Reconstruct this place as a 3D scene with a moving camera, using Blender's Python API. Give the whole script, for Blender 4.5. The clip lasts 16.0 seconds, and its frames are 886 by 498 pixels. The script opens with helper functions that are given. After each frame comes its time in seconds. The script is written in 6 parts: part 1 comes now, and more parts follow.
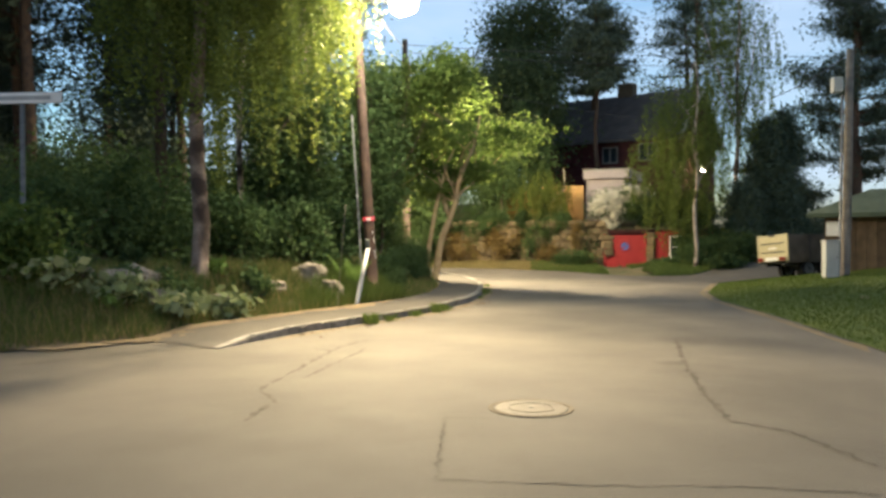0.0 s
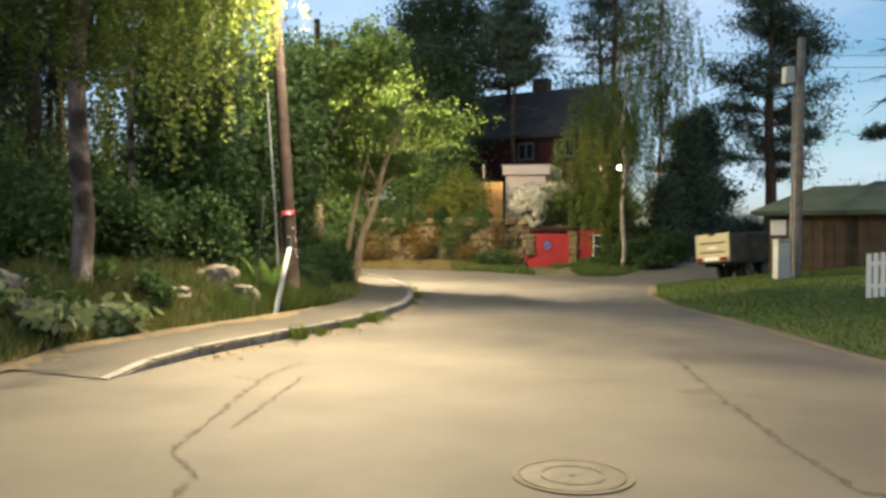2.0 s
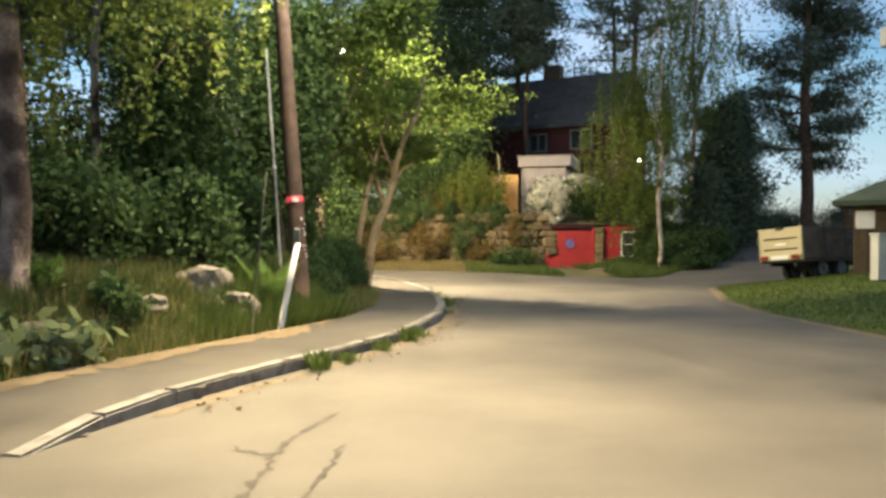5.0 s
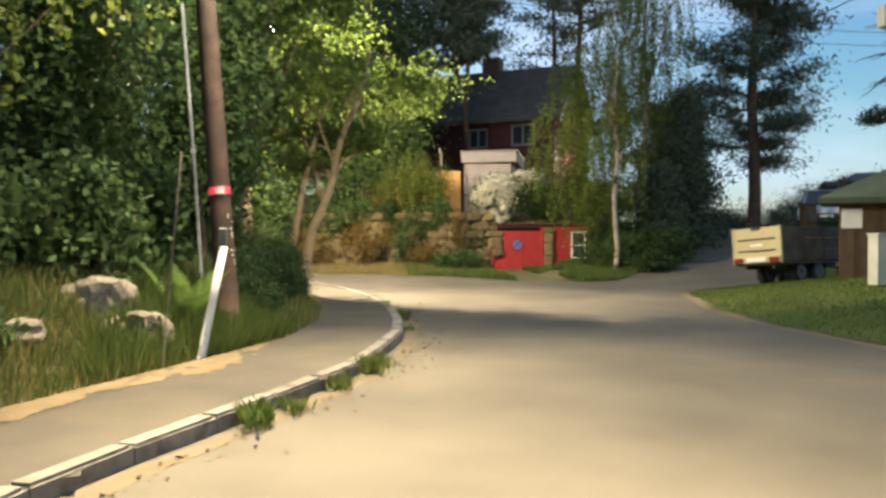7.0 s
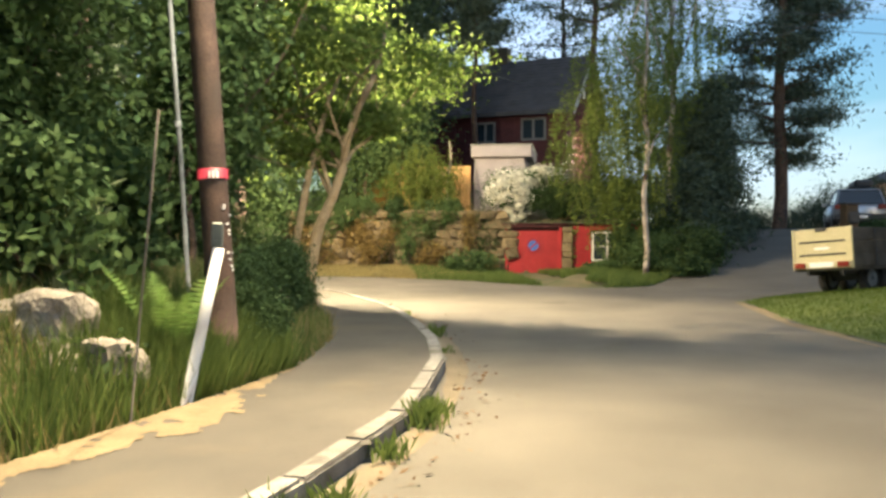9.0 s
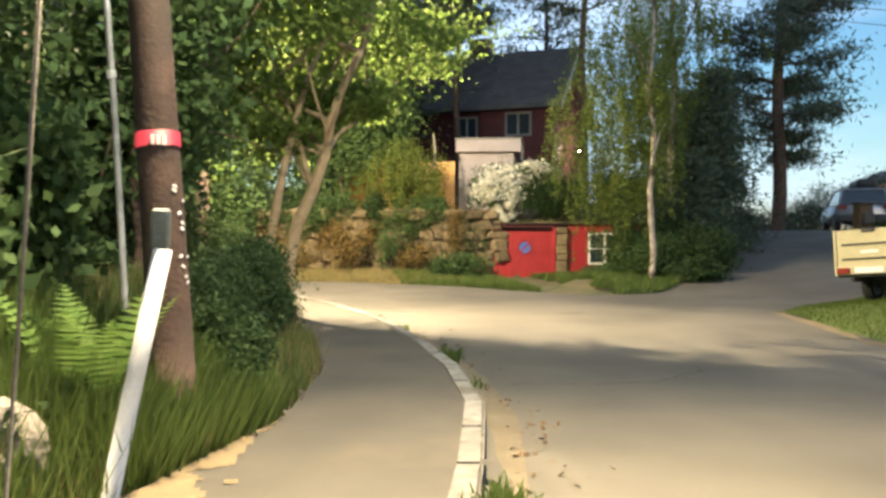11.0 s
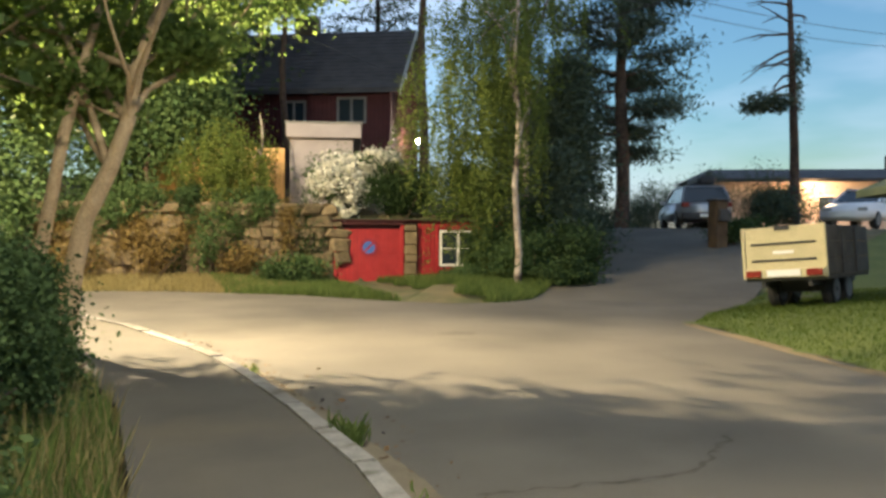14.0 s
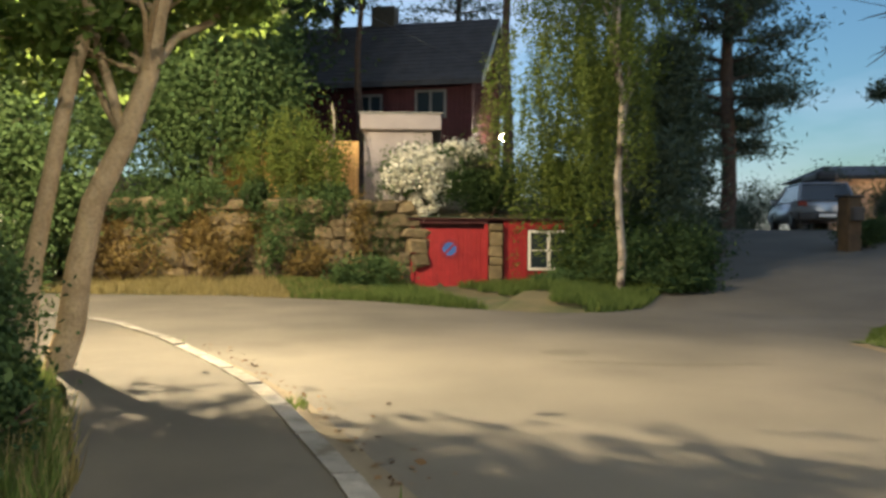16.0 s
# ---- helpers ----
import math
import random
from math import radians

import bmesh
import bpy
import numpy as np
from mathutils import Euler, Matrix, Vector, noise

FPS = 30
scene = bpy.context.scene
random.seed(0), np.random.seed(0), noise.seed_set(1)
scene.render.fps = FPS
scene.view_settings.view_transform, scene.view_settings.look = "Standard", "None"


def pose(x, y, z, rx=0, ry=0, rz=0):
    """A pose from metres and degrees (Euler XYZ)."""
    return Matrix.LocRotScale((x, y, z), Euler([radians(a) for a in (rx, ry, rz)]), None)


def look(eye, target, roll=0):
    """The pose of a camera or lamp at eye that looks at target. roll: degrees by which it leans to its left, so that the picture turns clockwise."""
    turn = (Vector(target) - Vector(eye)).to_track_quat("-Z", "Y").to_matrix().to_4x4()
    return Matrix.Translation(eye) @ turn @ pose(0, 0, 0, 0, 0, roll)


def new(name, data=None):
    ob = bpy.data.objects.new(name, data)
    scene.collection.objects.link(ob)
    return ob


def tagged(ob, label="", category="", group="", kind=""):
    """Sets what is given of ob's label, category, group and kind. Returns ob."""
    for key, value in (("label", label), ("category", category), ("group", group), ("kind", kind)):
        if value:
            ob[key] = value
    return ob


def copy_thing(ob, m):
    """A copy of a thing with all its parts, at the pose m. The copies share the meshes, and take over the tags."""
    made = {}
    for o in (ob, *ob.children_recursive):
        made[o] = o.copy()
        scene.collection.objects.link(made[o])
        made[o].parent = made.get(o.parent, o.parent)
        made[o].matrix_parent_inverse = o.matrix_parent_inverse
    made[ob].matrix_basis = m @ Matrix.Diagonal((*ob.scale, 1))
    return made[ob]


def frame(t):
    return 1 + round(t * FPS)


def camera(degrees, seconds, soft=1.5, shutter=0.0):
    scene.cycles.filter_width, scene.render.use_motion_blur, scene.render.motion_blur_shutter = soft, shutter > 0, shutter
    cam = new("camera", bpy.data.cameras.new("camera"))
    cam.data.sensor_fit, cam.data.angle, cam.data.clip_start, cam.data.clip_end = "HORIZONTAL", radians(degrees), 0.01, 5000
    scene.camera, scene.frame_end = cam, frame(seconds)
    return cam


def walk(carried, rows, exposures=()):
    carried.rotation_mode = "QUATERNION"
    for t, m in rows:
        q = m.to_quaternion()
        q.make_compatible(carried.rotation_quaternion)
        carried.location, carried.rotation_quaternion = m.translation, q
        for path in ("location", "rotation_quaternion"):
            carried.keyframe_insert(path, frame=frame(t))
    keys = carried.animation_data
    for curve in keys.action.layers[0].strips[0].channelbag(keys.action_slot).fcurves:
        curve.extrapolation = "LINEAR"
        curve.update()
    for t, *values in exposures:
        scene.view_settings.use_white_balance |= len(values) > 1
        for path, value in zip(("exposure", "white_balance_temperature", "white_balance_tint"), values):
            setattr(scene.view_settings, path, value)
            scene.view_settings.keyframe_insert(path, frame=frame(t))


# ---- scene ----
cam = camera(57.3, 16.0, soft=3.0, shutter=0.4)
PATH = [
    (0, (1.971, -2.104, 1.631), (1.757, -0.116, 1.605), -0.0),
    (0.5, (1.714, -1.529, 1.594), (1.598, 0.468, 1.57), -0.0),
    (1, (1.5, -0.913, 1.582), (1.494, 1.087, 1.557), -0.1),
    (1.5, (1.284, -0.345, 1.617), (1.313, 1.655, 1.587), 0.1),
    (2, (1.018, 0.207, 1.611), (1.057, 2.207, 1.582), 0.2),
    (2.5, (0.828, 0.8, 1.598), (0.872, 2.8, 1.571), -0.0),
    (3, (0.636, 1.346, 1.604), (0.683, 3.345, 1.578), 0.1),
    (3.5, (0.523, 1.904, 1.572), (0.571, 3.903, 1.546), -0.0),
    (6, (-0.095, 4.85, 1.461), (0.034, 6.845, 1.435), -0.0),
    (6.5, (-0.186, 5.463, 1.471), (0.03, 7.451, 1.445), 0.0),
    (7, (-0.234, 6.045, 1.5), (0.015, 8.029, 1.474), -0.1),
    (7.5, (-0.33, 6.618, 1.498), (-0.072, 8.601, 1.472), -0.0),
    (8, (-0.379, 7.229, 1.497), (-0.115, 9.211, 1.469), -0.0),
    (8.5, (-0.499, 7.859, 1.503), (-0.23, 9.841, 1.476), 0.1),
    (11, (-0.844, 10.846, 1.468), (-0.489, 12.814, 1.448), 0.3),
    (11.5, (-0.875, 11.445, 1.472), (-0.468, 13.404, 1.452), 0.2),
    (12, (-0.946, 12.031, 1.578), (-0.511, 13.983, 1.565), 0.4),
    (12.5, (-0.932, 12.543, 1.594), (-0.421, 14.477, 1.581), 0.2),
    (13, (-1.044, 13.096, 1.575), (-0.258, 14.935, 1.555), 0.1),
    (13.5, (-0.886, 13.644, 1.554), (-0.079, 15.474, 1.53), 0.0),
    (14, (-0.77, 14.226, 1.514), (0.024, 16.061, 1.489), 0.2),
    (14.5, (-0.611, 14.767, 1.482), (0.182, 16.602, 1.46), 0.2),
    (15, (-0.472, 15.354, 1.422), (0.325, 17.188, 1.403), 0.2),
    (15.5, (-0.296, 15.943, 1.393), (0.421, 17.81, 1.379), 0.5),
    (16, (-0.15, 16.408, 1.379), (0.467, 18.31, 1.368), 0.4),
]
walk(cam, [(t, look(eye, target, roll)) for t, eye, target, roll in PATH],
     exposures=[(0, 1.4), (3.5, 1.44), (6, 1.42), (8.5, 1.76), (11, 1.9), (12.5, 1.82), (14, 1.6), (16, 1.36)])

# ---- world and lights ----
world = bpy.data.worlds.new("dusk_sky")
scene.world = world
world.use_nodes = True
wn, wl = world.node_tree.nodes, world.node_tree.links
wn.clear()
w_out = wn.new("ShaderNodeOutputWorld")
w_bg = wn.new("ShaderNodeBackground")
w_sky = wn.new("ShaderNodeTexSky")
w_sky.sky_type, w_sky.sun_disc = "NISHITA", False
w_sky.sun_elevation, w_sky.sun_rotation = radians(4.0), radians(150)
w_sky.air_density, w_sky.dust_density, w_sky.ozone_density = 1.0, 0.6, 3.0
w_co = wn.new("ShaderNodeTexCoord")
w_map = wn.new("ShaderNodeMapping")
w_map.inputs["Scale"].default_value = (1.0, 1.0, 3.5)
w_noise = wn.new("ShaderNodeTexNoise")
w_noise.inputs["Scale"].default_value, w_noise.inputs["Detail"].default_value = 2.2, 5.0
w_ramp = wn.new("ShaderNodeValToRGB")
w_ramp.color_ramp.elements[0].position, w_ramp.color_ramp.elements[1].position = 0.36, 0.68
w_mix = wn.new("ShaderNodeMix")
w_mix.data_type = "RGBA"
w_mix.inputs[7].default_value = (1.75, 2.15, 2.75, 1)
w_fac = wn.new("ShaderNodeMath")
w_fac.operation = "MULTIPLY"
w_fac.inputs[1].default_value = 0.9
wl.new(w_co.outputs["Generated"], w_map.inputs["Vector"])
wl.new(w_map.outputs["Vector"], w_noise.inputs["Vector"])
wl.new(w_noise.outputs["Fac"], w_ramp.inputs["Fac"])
wl.new(w_ramp.outputs["Color"], w_fac.inputs[0])
wl.new(w_fac.outputs[0], w_mix.inputs[0])
wl.new(w_sky.outputs["Color"], w_mix.inputs[6])
wl.new(w_mix.outputs[2], w_bg.inputs["Color"])
w_bg.inputs["Strength"].default_value = 0.15
wl.new(w_bg.outputs[0], w_out.inputs["Surface"])


def lamp(name, place, watts, colour, radius):
    data = bpy.data.lights.new(name, "POINT")
    data.energy, data.color, data.shadow_soft_size = watts, colour, radius
    ob = new(name, data)
    ob.location = place
    return ob


WARM = (1.0, 0.78, 0.46)
LAMP_1 = (-0.75, 15.3, 6.65)
LAMP_2 = (-2.2, 30.0, 7.6)
LAMP_HOUSE = (11.75, 45.6, 5.55)
# each luminaire throws a weak wide light and a strong beam along the road
for lamp_name, place, aim, watts, wide in (("street_light_1", LAMP_1, (0.6, 10.4, 0), 3300, 124), ("street_beam_1", LAMP_1, (0.6, -2.0, 0), 7800, 100),
                                           ("street_light_2", LAMP_2, (-2.2, 30.0, 0), 3000, 167), ("street_beam_2", LAMP_2, (2.4, 14.5, 0), 9800, 94)):
    spot = bpy.data.lights.new(lamp_name, "SPOT")
    spot.energy, spot.color, spot.shadow_soft_size, spot.spot_size, spot.spot_blend = watts, WARM, 0.2 if place is LAMP_1 else 0.08, radians(wide), 0.12 if wide > 150 else 1.0
    new(lamp_name, spot).matrix_world = look(place, aim)
lamp("house_light", LAMP_HOUSE, 6, (1.0, 0.85, 0.6), 0.08)
lamp("terrace_light", (2.6, 38.0, 3.6), 50, (1.0, 0.65, 0.3), 0.1)
lamp("bungalow_light", (27.4, 39.6, 3.8), 150, (1.0, 0.62, 0.32), 0.1)


# ---- materials ----
def mat(name, a, b, scale=6.0, rough=0.8, bump=0.3, fine=60.0, metal=0.0, stain=None, spec=0.35, per_object=0.0, bump_dist=0.01):
    """Two-scale procedural surface: a and b mixed by coarse noise, fine grain in value and relief."""
    m = bpy.data.materials.new(name)
    m.use_nodes = True
    n, l = m.node_tree.nodes, m.node_tree.links
    p = n["Principled BSDF"]
    co = n.new("ShaderNodeTexCoord")
    n1, n2 = n.new("ShaderNodeTexNoise"), n.new("ShaderNodeTexNoise")
    n1.inputs["Scale"].default_value, n1.inputs["Detail"].default_value = scale, 6.0
    n2.inputs["Scale"].default_value, n2.inputs["Detail"].default_value = fine, 3.0
    r1 = n.new("ShaderNodeValToRGB")
    r1.color_ramp.elements[0].position, r1.color_ramp.elements[1].position = 0.32, 0.68
    r1.color_ramp.elements[0].color, r1.color_ramp.elements[1].color = (*a, 1), (*b, 1)
    mx = n.new("ShaderNodeMix")
    mx.data_type, mx.blend_type = "RGBA", "OVERLAY"
    mx.inputs[0].default_value = 0.45
    for q in (n1, n2):
        l.new(co.outputs["Object"], q.inputs["Vector"])
    l.new(n1.outputs["Fac"], r1.inputs["Fac"])
    l.new(r1.outputs["Color"], mx.inputs[6])
    l.new(n2.outputs["Fac"], mx.inputs[7])
    out = mx.outputs[2]
    if stain:
        n3, r3, m3 = n.new("ShaderNodeTexNoise"), n.new("ShaderNodeValToRGB"), n.new("ShaderNodeMix")
        n3.inputs["Scale"].default_value, n3.inputs["Detail"].default_value = stain[1], 4.0
        r3.color_ramp.elements[0].position, r3.color_ramp.elements[1].position = stain[2], stain[2] + 0.15
        m3.data_type = "RGBA"
        m3.inputs[7].default_value = (*stain[0], 1)
        l.new(co.outputs["Object"], n3.inputs["Vector"])
        l.new(n3.outputs["Fac"], r3.inputs["Fac"])
        l.new(r3.outputs["Color"], m3.inputs[0])
        l.new(out, m3.inputs[6])
        out = m3.outputs[2]
    if per_object:
        oi, hs, mr = n.new("ShaderNodeObjectInfo"), n.new("ShaderNodeHueSaturation"), n.new("ShaderNodeMapRange")
        mr.inputs["To Min"].default_value, mr.inputs["To Max"].default_value = 1 - per_object, 1 + per_object
        l.new(oi.outputs["Random"], mr.inputs["Value"])
        l.new(mr.outputs["Result"], hs.inputs["Value"])
        l.new(out, hs.inputs["Color"])
        out = hs.outputs["Color"]
    l.new(out, p.inputs["Base Color"])
    p.inputs["Roughness"].default_value, p.inputs["Metallic"].default_value = rough, metal
    p.inputs["Specular IOR Level"].default_value = spec
    if bump:
        bp = n.new("ShaderNodeBump")
        bp.inputs["Strength"].default_value, bp.inputs["Distance"].default_value = bump, bump_dist
        l.new(n2.outputs["Fac"], bp.inputs["Height"])
        l.new(bp.outputs["Normal"], p.inputs["Normal"])
    return m


def leaf_mat(name, a, b, trans=0.35, rough=0.7):
    """Leaves: colour varies leaf by leaf, and light shines through."""
    m = bpy.data.materials.new(name)
    m.use_nodes = True
    n, l = m.node_tree.nodes, m.node_tree.links
    p, out = n["Principled BSDF"], n["Material Output"]
    g, r = n.new("ShaderNodeNewGeometry"), n.new("ShaderNodeValToRGB")
    r.color_ramp.elements[0].color, r.color_ramp.elements[1].color = (*a, 1), (*b, 1)
    l.new(g.outputs["Random Per Island"], r.inputs["Fac"])
    l.new(r.outputs["Color"], p.inputs["Base Color"])
    p.inputs["Roughness"].default_value = rough
    p.inputs["Specular IOR Level"].default_value = 0.12
    t, mx = n.new("ShaderNodeBsdfTranslucent"), n.new("ShaderNodeMixShader")
    l.new(r.outputs["Color"], t.inputs["Color"])
    mx.inputs[0].default_value = trans
    l.new(p.outputs[0], mx.inputs[1])
    l.new(t.outputs[0], mx.inputs[2])
    l.new(mx.outputs[0], out.inputs["Surface"])
    return m


def glow_mat(name, colour, strength):
    m = bpy.data.materials.new(name)
    m.use_nodes = True
    p = m.node_tree.nodes["Principled BSDF"]
    p.inputs["Base Color"].default_value = (*colour, 1)
    p.inputs["Emission Color"].default_value = (*colour, 1)
    p.inputs["Emission Strength"].default_value = strength
    return m


def glass_mat(name, tint=(0.02, 0.03, 0.04)):
    m = bpy.data.materials.new(name)
    m.use_nodes = True
    p = m.node_tree.nodes["Principled BSDF"]
    p.inputs["Base Color"].default_value = (*tint, 1)
    p.inputs["Roughness"].default_value = 0.06
    p.inputs["Specular IOR Level"].default_value = 0.6
    return m


M_ASPHALT = mat("asphalt", (0.074, 0.067, 0.055), (0.118, 0.106, 0.086), 0.55, 0.85, 0.5, 220, spec=0.35, stain=((0.06, 0.054, 0.044), 0.3, 0.57), bump_dist=0.004)
M_PATH = mat("path_asphalt", (0.064, 0.058, 0.049), (0.088, 0.079, 0.064), 1.1, 0.92, 0.5, 200, stain=((0.098, 0.083, 0.06), 0.8, 0.58), bump_dist=0.004)
M_CRACK = mat("asphalt_crack", (0.05, 0.045, 0.036), (0.085, 0.075, 0.06), 4, 0.95, 0.5, 150)
M_SAND = mat("washed_sand", (0.12, 0.098, 0.066), (0.155, 0.127, 0.085), 3, 0.95, 0.5, 150)
M_PATCH = mat("asphalt_patch", (0.068, 0.062, 0.05), (0.088, 0.08, 0.064), 2, 0.92, 0.5, 240, bump_dist=0.004)
M_SOIL = mat("soil_and_litter", (0.085, 0.075, 0.04), (0.14, 0.115, 0.06), 1.3, 0.97, 0.8, 30, stain=((0.04, 0.06, 0.02), 0.6, 0.5))
M_GRAVEL = mat("dry_grit", (0.15, 0.114, 0.066), (0.21, 0.16, 0.094), 2.5, 0.97, 0.8, 90)
M_LAWN = mat("lawn_soil", (0.055, 0.085, 0.018), (0.09, 0.11, 0.028), 1.0, 0.97, 0.6, 40)
M_GRANITE = mat("granite", (0.15, 0.142, 0.128), (0.23, 0.218, 0.196), 7, 0.9, 0.6, 90, stain=((0.1, 0.09, 0.068), 5.0, 0.55), per_object=0.22)
M_ROCK = mat("mossy_rock", (0.16, 0.14, 0.115), (0.32, 0.285, 0.235), 4, 0.92, 0.8, 30, stain=((0.07, 0.09, 0.03), 2.0, 0.55), bump_dist=0.03)
M_STONE = mat("wall_stone", (0.11, 0.085, 0.05), (0.22, 0.165, 0.095), 3, 0.93, 0.8, 25, stain=((0.1, 0.09, 0.05), 1.2, 0.58), per_object=0.25, bump_dist=0.03)
M_MORTAR = mat("wall_core", (0.1, 0.085, 0.06), (0.14, 0.12, 0.085), 5, 0.95, 0.6, 40)
M_REDWOOD = mat("red_painted_boards", (0.25, 0.012, 0.016), (0.31, 0.02, 0.023), 4, 0.6, 0.3, 40, per_object=0.08)
# house red with the trees' shade put into the colour; also dark cellar trim
M_SHADEDRED = mat("shaded_dark_red", (0.045, 0.011, 0.014), (0.07, 0.017, 0.021), 3, 0.75, 0.3, 40, per_object=0.1)
M_WHITE = mat("white_paint", (0.72, 0.7, 0.66), (0.8, 0.79, 0.76), 3, 0.6, 0.15, 60)
M_STUCCO = mat("pale_stucco", (0.27, 0.245, 0.255), (0.33, 0.3, 0.31), 2, 0.9, 0.4, 120)
M_OCHRE = mat("ochre_boards", (0.45, 0.28, 0.11), (0.55, 0.36, 0.16), 3, 0.75, 0.3, 40, per_object=0.12)
# white house frames, greyed in colour for the shade they stand in
M_DIMFRAME = mat("shade_dimmed_white_frame", (0.12, 0.12, 0.125), (0.17, 0.17, 0.17), 3, 0.7, 0.15, 60)
M_ROOF = mat("dark_roof_tile", (0.045, 0.045, 0.05), (0.07, 0.07, 0.075), 2, 0.8, 0.4, 30)
M_GREENROOF = mat("mossy_roof_felt", (0.06, 0.08, 0.05), (0.09, 0.11, 0.07), 2, 0.92, 0.4, 40)
M_BROWN = mat("brown_stained_boards", (0.075, 0.05, 0.028), (0.12, 0.08, 0.045), 4, 0.85, 0.3, 50, per_object=0.2)
M_POLE = mat("tarred_pole_wood", (0.042, 0.026, 0.021), (0.085, 0.052, 0.04), 5, 0.85, 0.6, 35, stain=((0.05, 0.035, 0.028), 1.5, 0.55))
M_POLEGREY = mat("weathered_pole_wood", (0.12, 0.105, 0.085), (0.19, 0.168, 0.138), 5, 0.88, 0.6, 35)
M_GALV = mat("galvanised_steel", (0.12, 0.123, 0.12), (0.2, 0.205, 0.2), 8, 0.6, 0.1, 60, metal=0.35)
M_CAP = mat("grey_green_plastic", (0.1, 0.115, 0.1), (0.16, 0.175, 0.155), 6, 0.6, 0.2, 40)
M_GREYBOX = mat("grey_cabinet_paint", (0.3, 0.315, 0.305), (0.38, 0.39, 0.375), 3, 0.6, 0.1, 60)
M_DARK = mat("dark_metal", (0.03, 0.03, 0.032), (0.05, 0.05, 0.05), 5, 0.6, 0.1, 60)
M_RUBBER = mat("tyre_rubber", (0.018, 0.018, 0.018), (0.03, 0.03, 0.03), 8, 0.85, 0.3, 60)
M_REDBAND = mat("red_plate", (0.17, 0.01, 0.024), (0.22, 0.017, 0.034), 6, 0.5, 0.0)
M_SIGNBLUE = mat("sign_blue", (0.03, 0.09, 0.32), (0.04, 0.11, 0.36), 6, 0.45, 0.0)
M_BIRCHBARK = mat("birch_bark", (0.3, 0.24, 0.19), (0.42, 0.36, 0.3), 5, 0.85, 0.5, 40, stain=((0.05, 0.036, 0.028), 2.6, 0.47))
M_OLDBIRCH = mat("old_birch_bark", (0.13, 0.09, 0.07), (0.3, 0.24, 0.2), 3.5, 0.9, 0.8, 26, stain=((0.05, 0.036, 0.03), 1.8, 0.48), bump_dist=0.03)
M_PINEBARK = mat("pine_bark", (0.05, 0.036, 0.028), (0.1, 0.065, 0.045), 6, 0.95, 0.9, 24, bump_dist=0.03)
M_BARK = mat("willow_bark", (0.26, 0.19, 0.11), (0.38, 0.29, 0.18), 5, 0.9, 0.7, 30, bump_dist=0.02)
M_CREAM = mat("cream_trailer_paint", (0.44, 0.39, 0.23), (0.52, 0.46, 0.28), 3, 0.6, 0.1, 60, stain=((0.3, 0.25, 0.15), 3.0, 0.6))
M_TRAILER = mat("weathered_trailer_boards", (0.07, 0.065, 0.055), (0.11, 0.1, 0.085), 4, 0.85, 0.3, 50)
M_SILVER = mat("silver_car_paint", (0.42, 0.44, 0.47), (0.46, 0.48, 0.5), 3, 0.3, 0.0, metal=0.6)
M_CARWHITE = mat("white_car_paint", (0.72, 0.72, 0.72), (0.76, 0.76, 0.76), 3, 0.3, 0.0)
M_TAIL = mat("tail_lens", (0.16, 0.02, 0.014), (0.22, 0.03, 0.02), 6, 0.3, 0.0)
M_IRON = mat("cast_iron", (0.065, 0.057, 0.044), (0.1, 0.088, 0.068), 12, 0.7, 0.6, 60, metal=0.3)
M_PINKWALL = mat("pale_render_wall", (0.6, 0.5, 0.42), (0.66, 0.56, 0.48), 2, 0.9, 0.3, 80)
M_GLASS = glass_mat("window_glass")
M_GLOW = glow_mat("lamp_glow", (1.0, 0.9, 0.68), 260.0)
M_GLOWH = glow_mat("house_lamp_glow", (1.0, 0.88, 0.6), 120.0)
M_GLOWW = glow_mat("lit_window", (1.0, 0.72, 0.4), 2.0)

L_BIRCH = leaf_mat("birch_leaves", (0.075, 0.11, 0.028), (0.16, 0.2, 0.045))
L_WILLOW = leaf_mat("willow_leaves", (0.07, 0.12, 0.03), (0.15, 0.21, 0.055), 0.55)
L_HAZEL = leaf_mat("hazel_leaves", (0.052, 0.095, 0.035), (0.098, 0.148, 0.052))
L_BUSH = leaf_mat("bush_leaves", (0.03, 0.058, 0.022), (0.06, 0.095, 0.034))
L_PINE = leaf_mat("pine_needles", (0.055, 0.078, 0.058), (0.095, 0.125, 0.085), 0.1)
L_SPRUCE = leaf_mat("spruce_needles", (0.045, 0.068, 0.05), (0.08, 0.11, 0.07), 0.1)
L_MAPLE = leaf_mat("maple_leaves", (0.042, 0.07, 0.034), (0.075, 0.105, 0.05))
L_FERN = leaf_mat("fern_fronds", (0.1, 0.18, 0.04), (0.17, 0.26, 0.07), 0.4)
L_GRASS = leaf_mat("grass_blades", (0.07, 0.11, 0.027), (0.145, 0.19, 0.055), 0.35)
L_DRYGRASS = leaf_mat("dry_grass_blades", (0.2, 0.17, 0.07), (0.34, 0.28, 0.13), 0.35)
L_LAWN = leaf_mat("lawn_blades", (0.055, 0.095, 0.018), (0.115, 0.15, 0.032), 0.35)
L_FLOWER = leaf_mat("white_blossom", (0.6, 0.58, 0.48), (0.8, 0.79, 0.7), 0.3)
L_DRYLEAF = leaf_mat("dry_ivy", (0.12, 0.085, 0.03), (0.24, 0.17, 0.06), 0.3)
L_LITTER = leaf_mat("dead_leaves", (0.05, 0.03, 0.015), (0.16, 0.1, 0.05), 0.1)
L_PALE = leaf_mat("pale_leaves", (0.16, 0.21, 0.09), (0.32, 0.36, 0.2), 0.35)


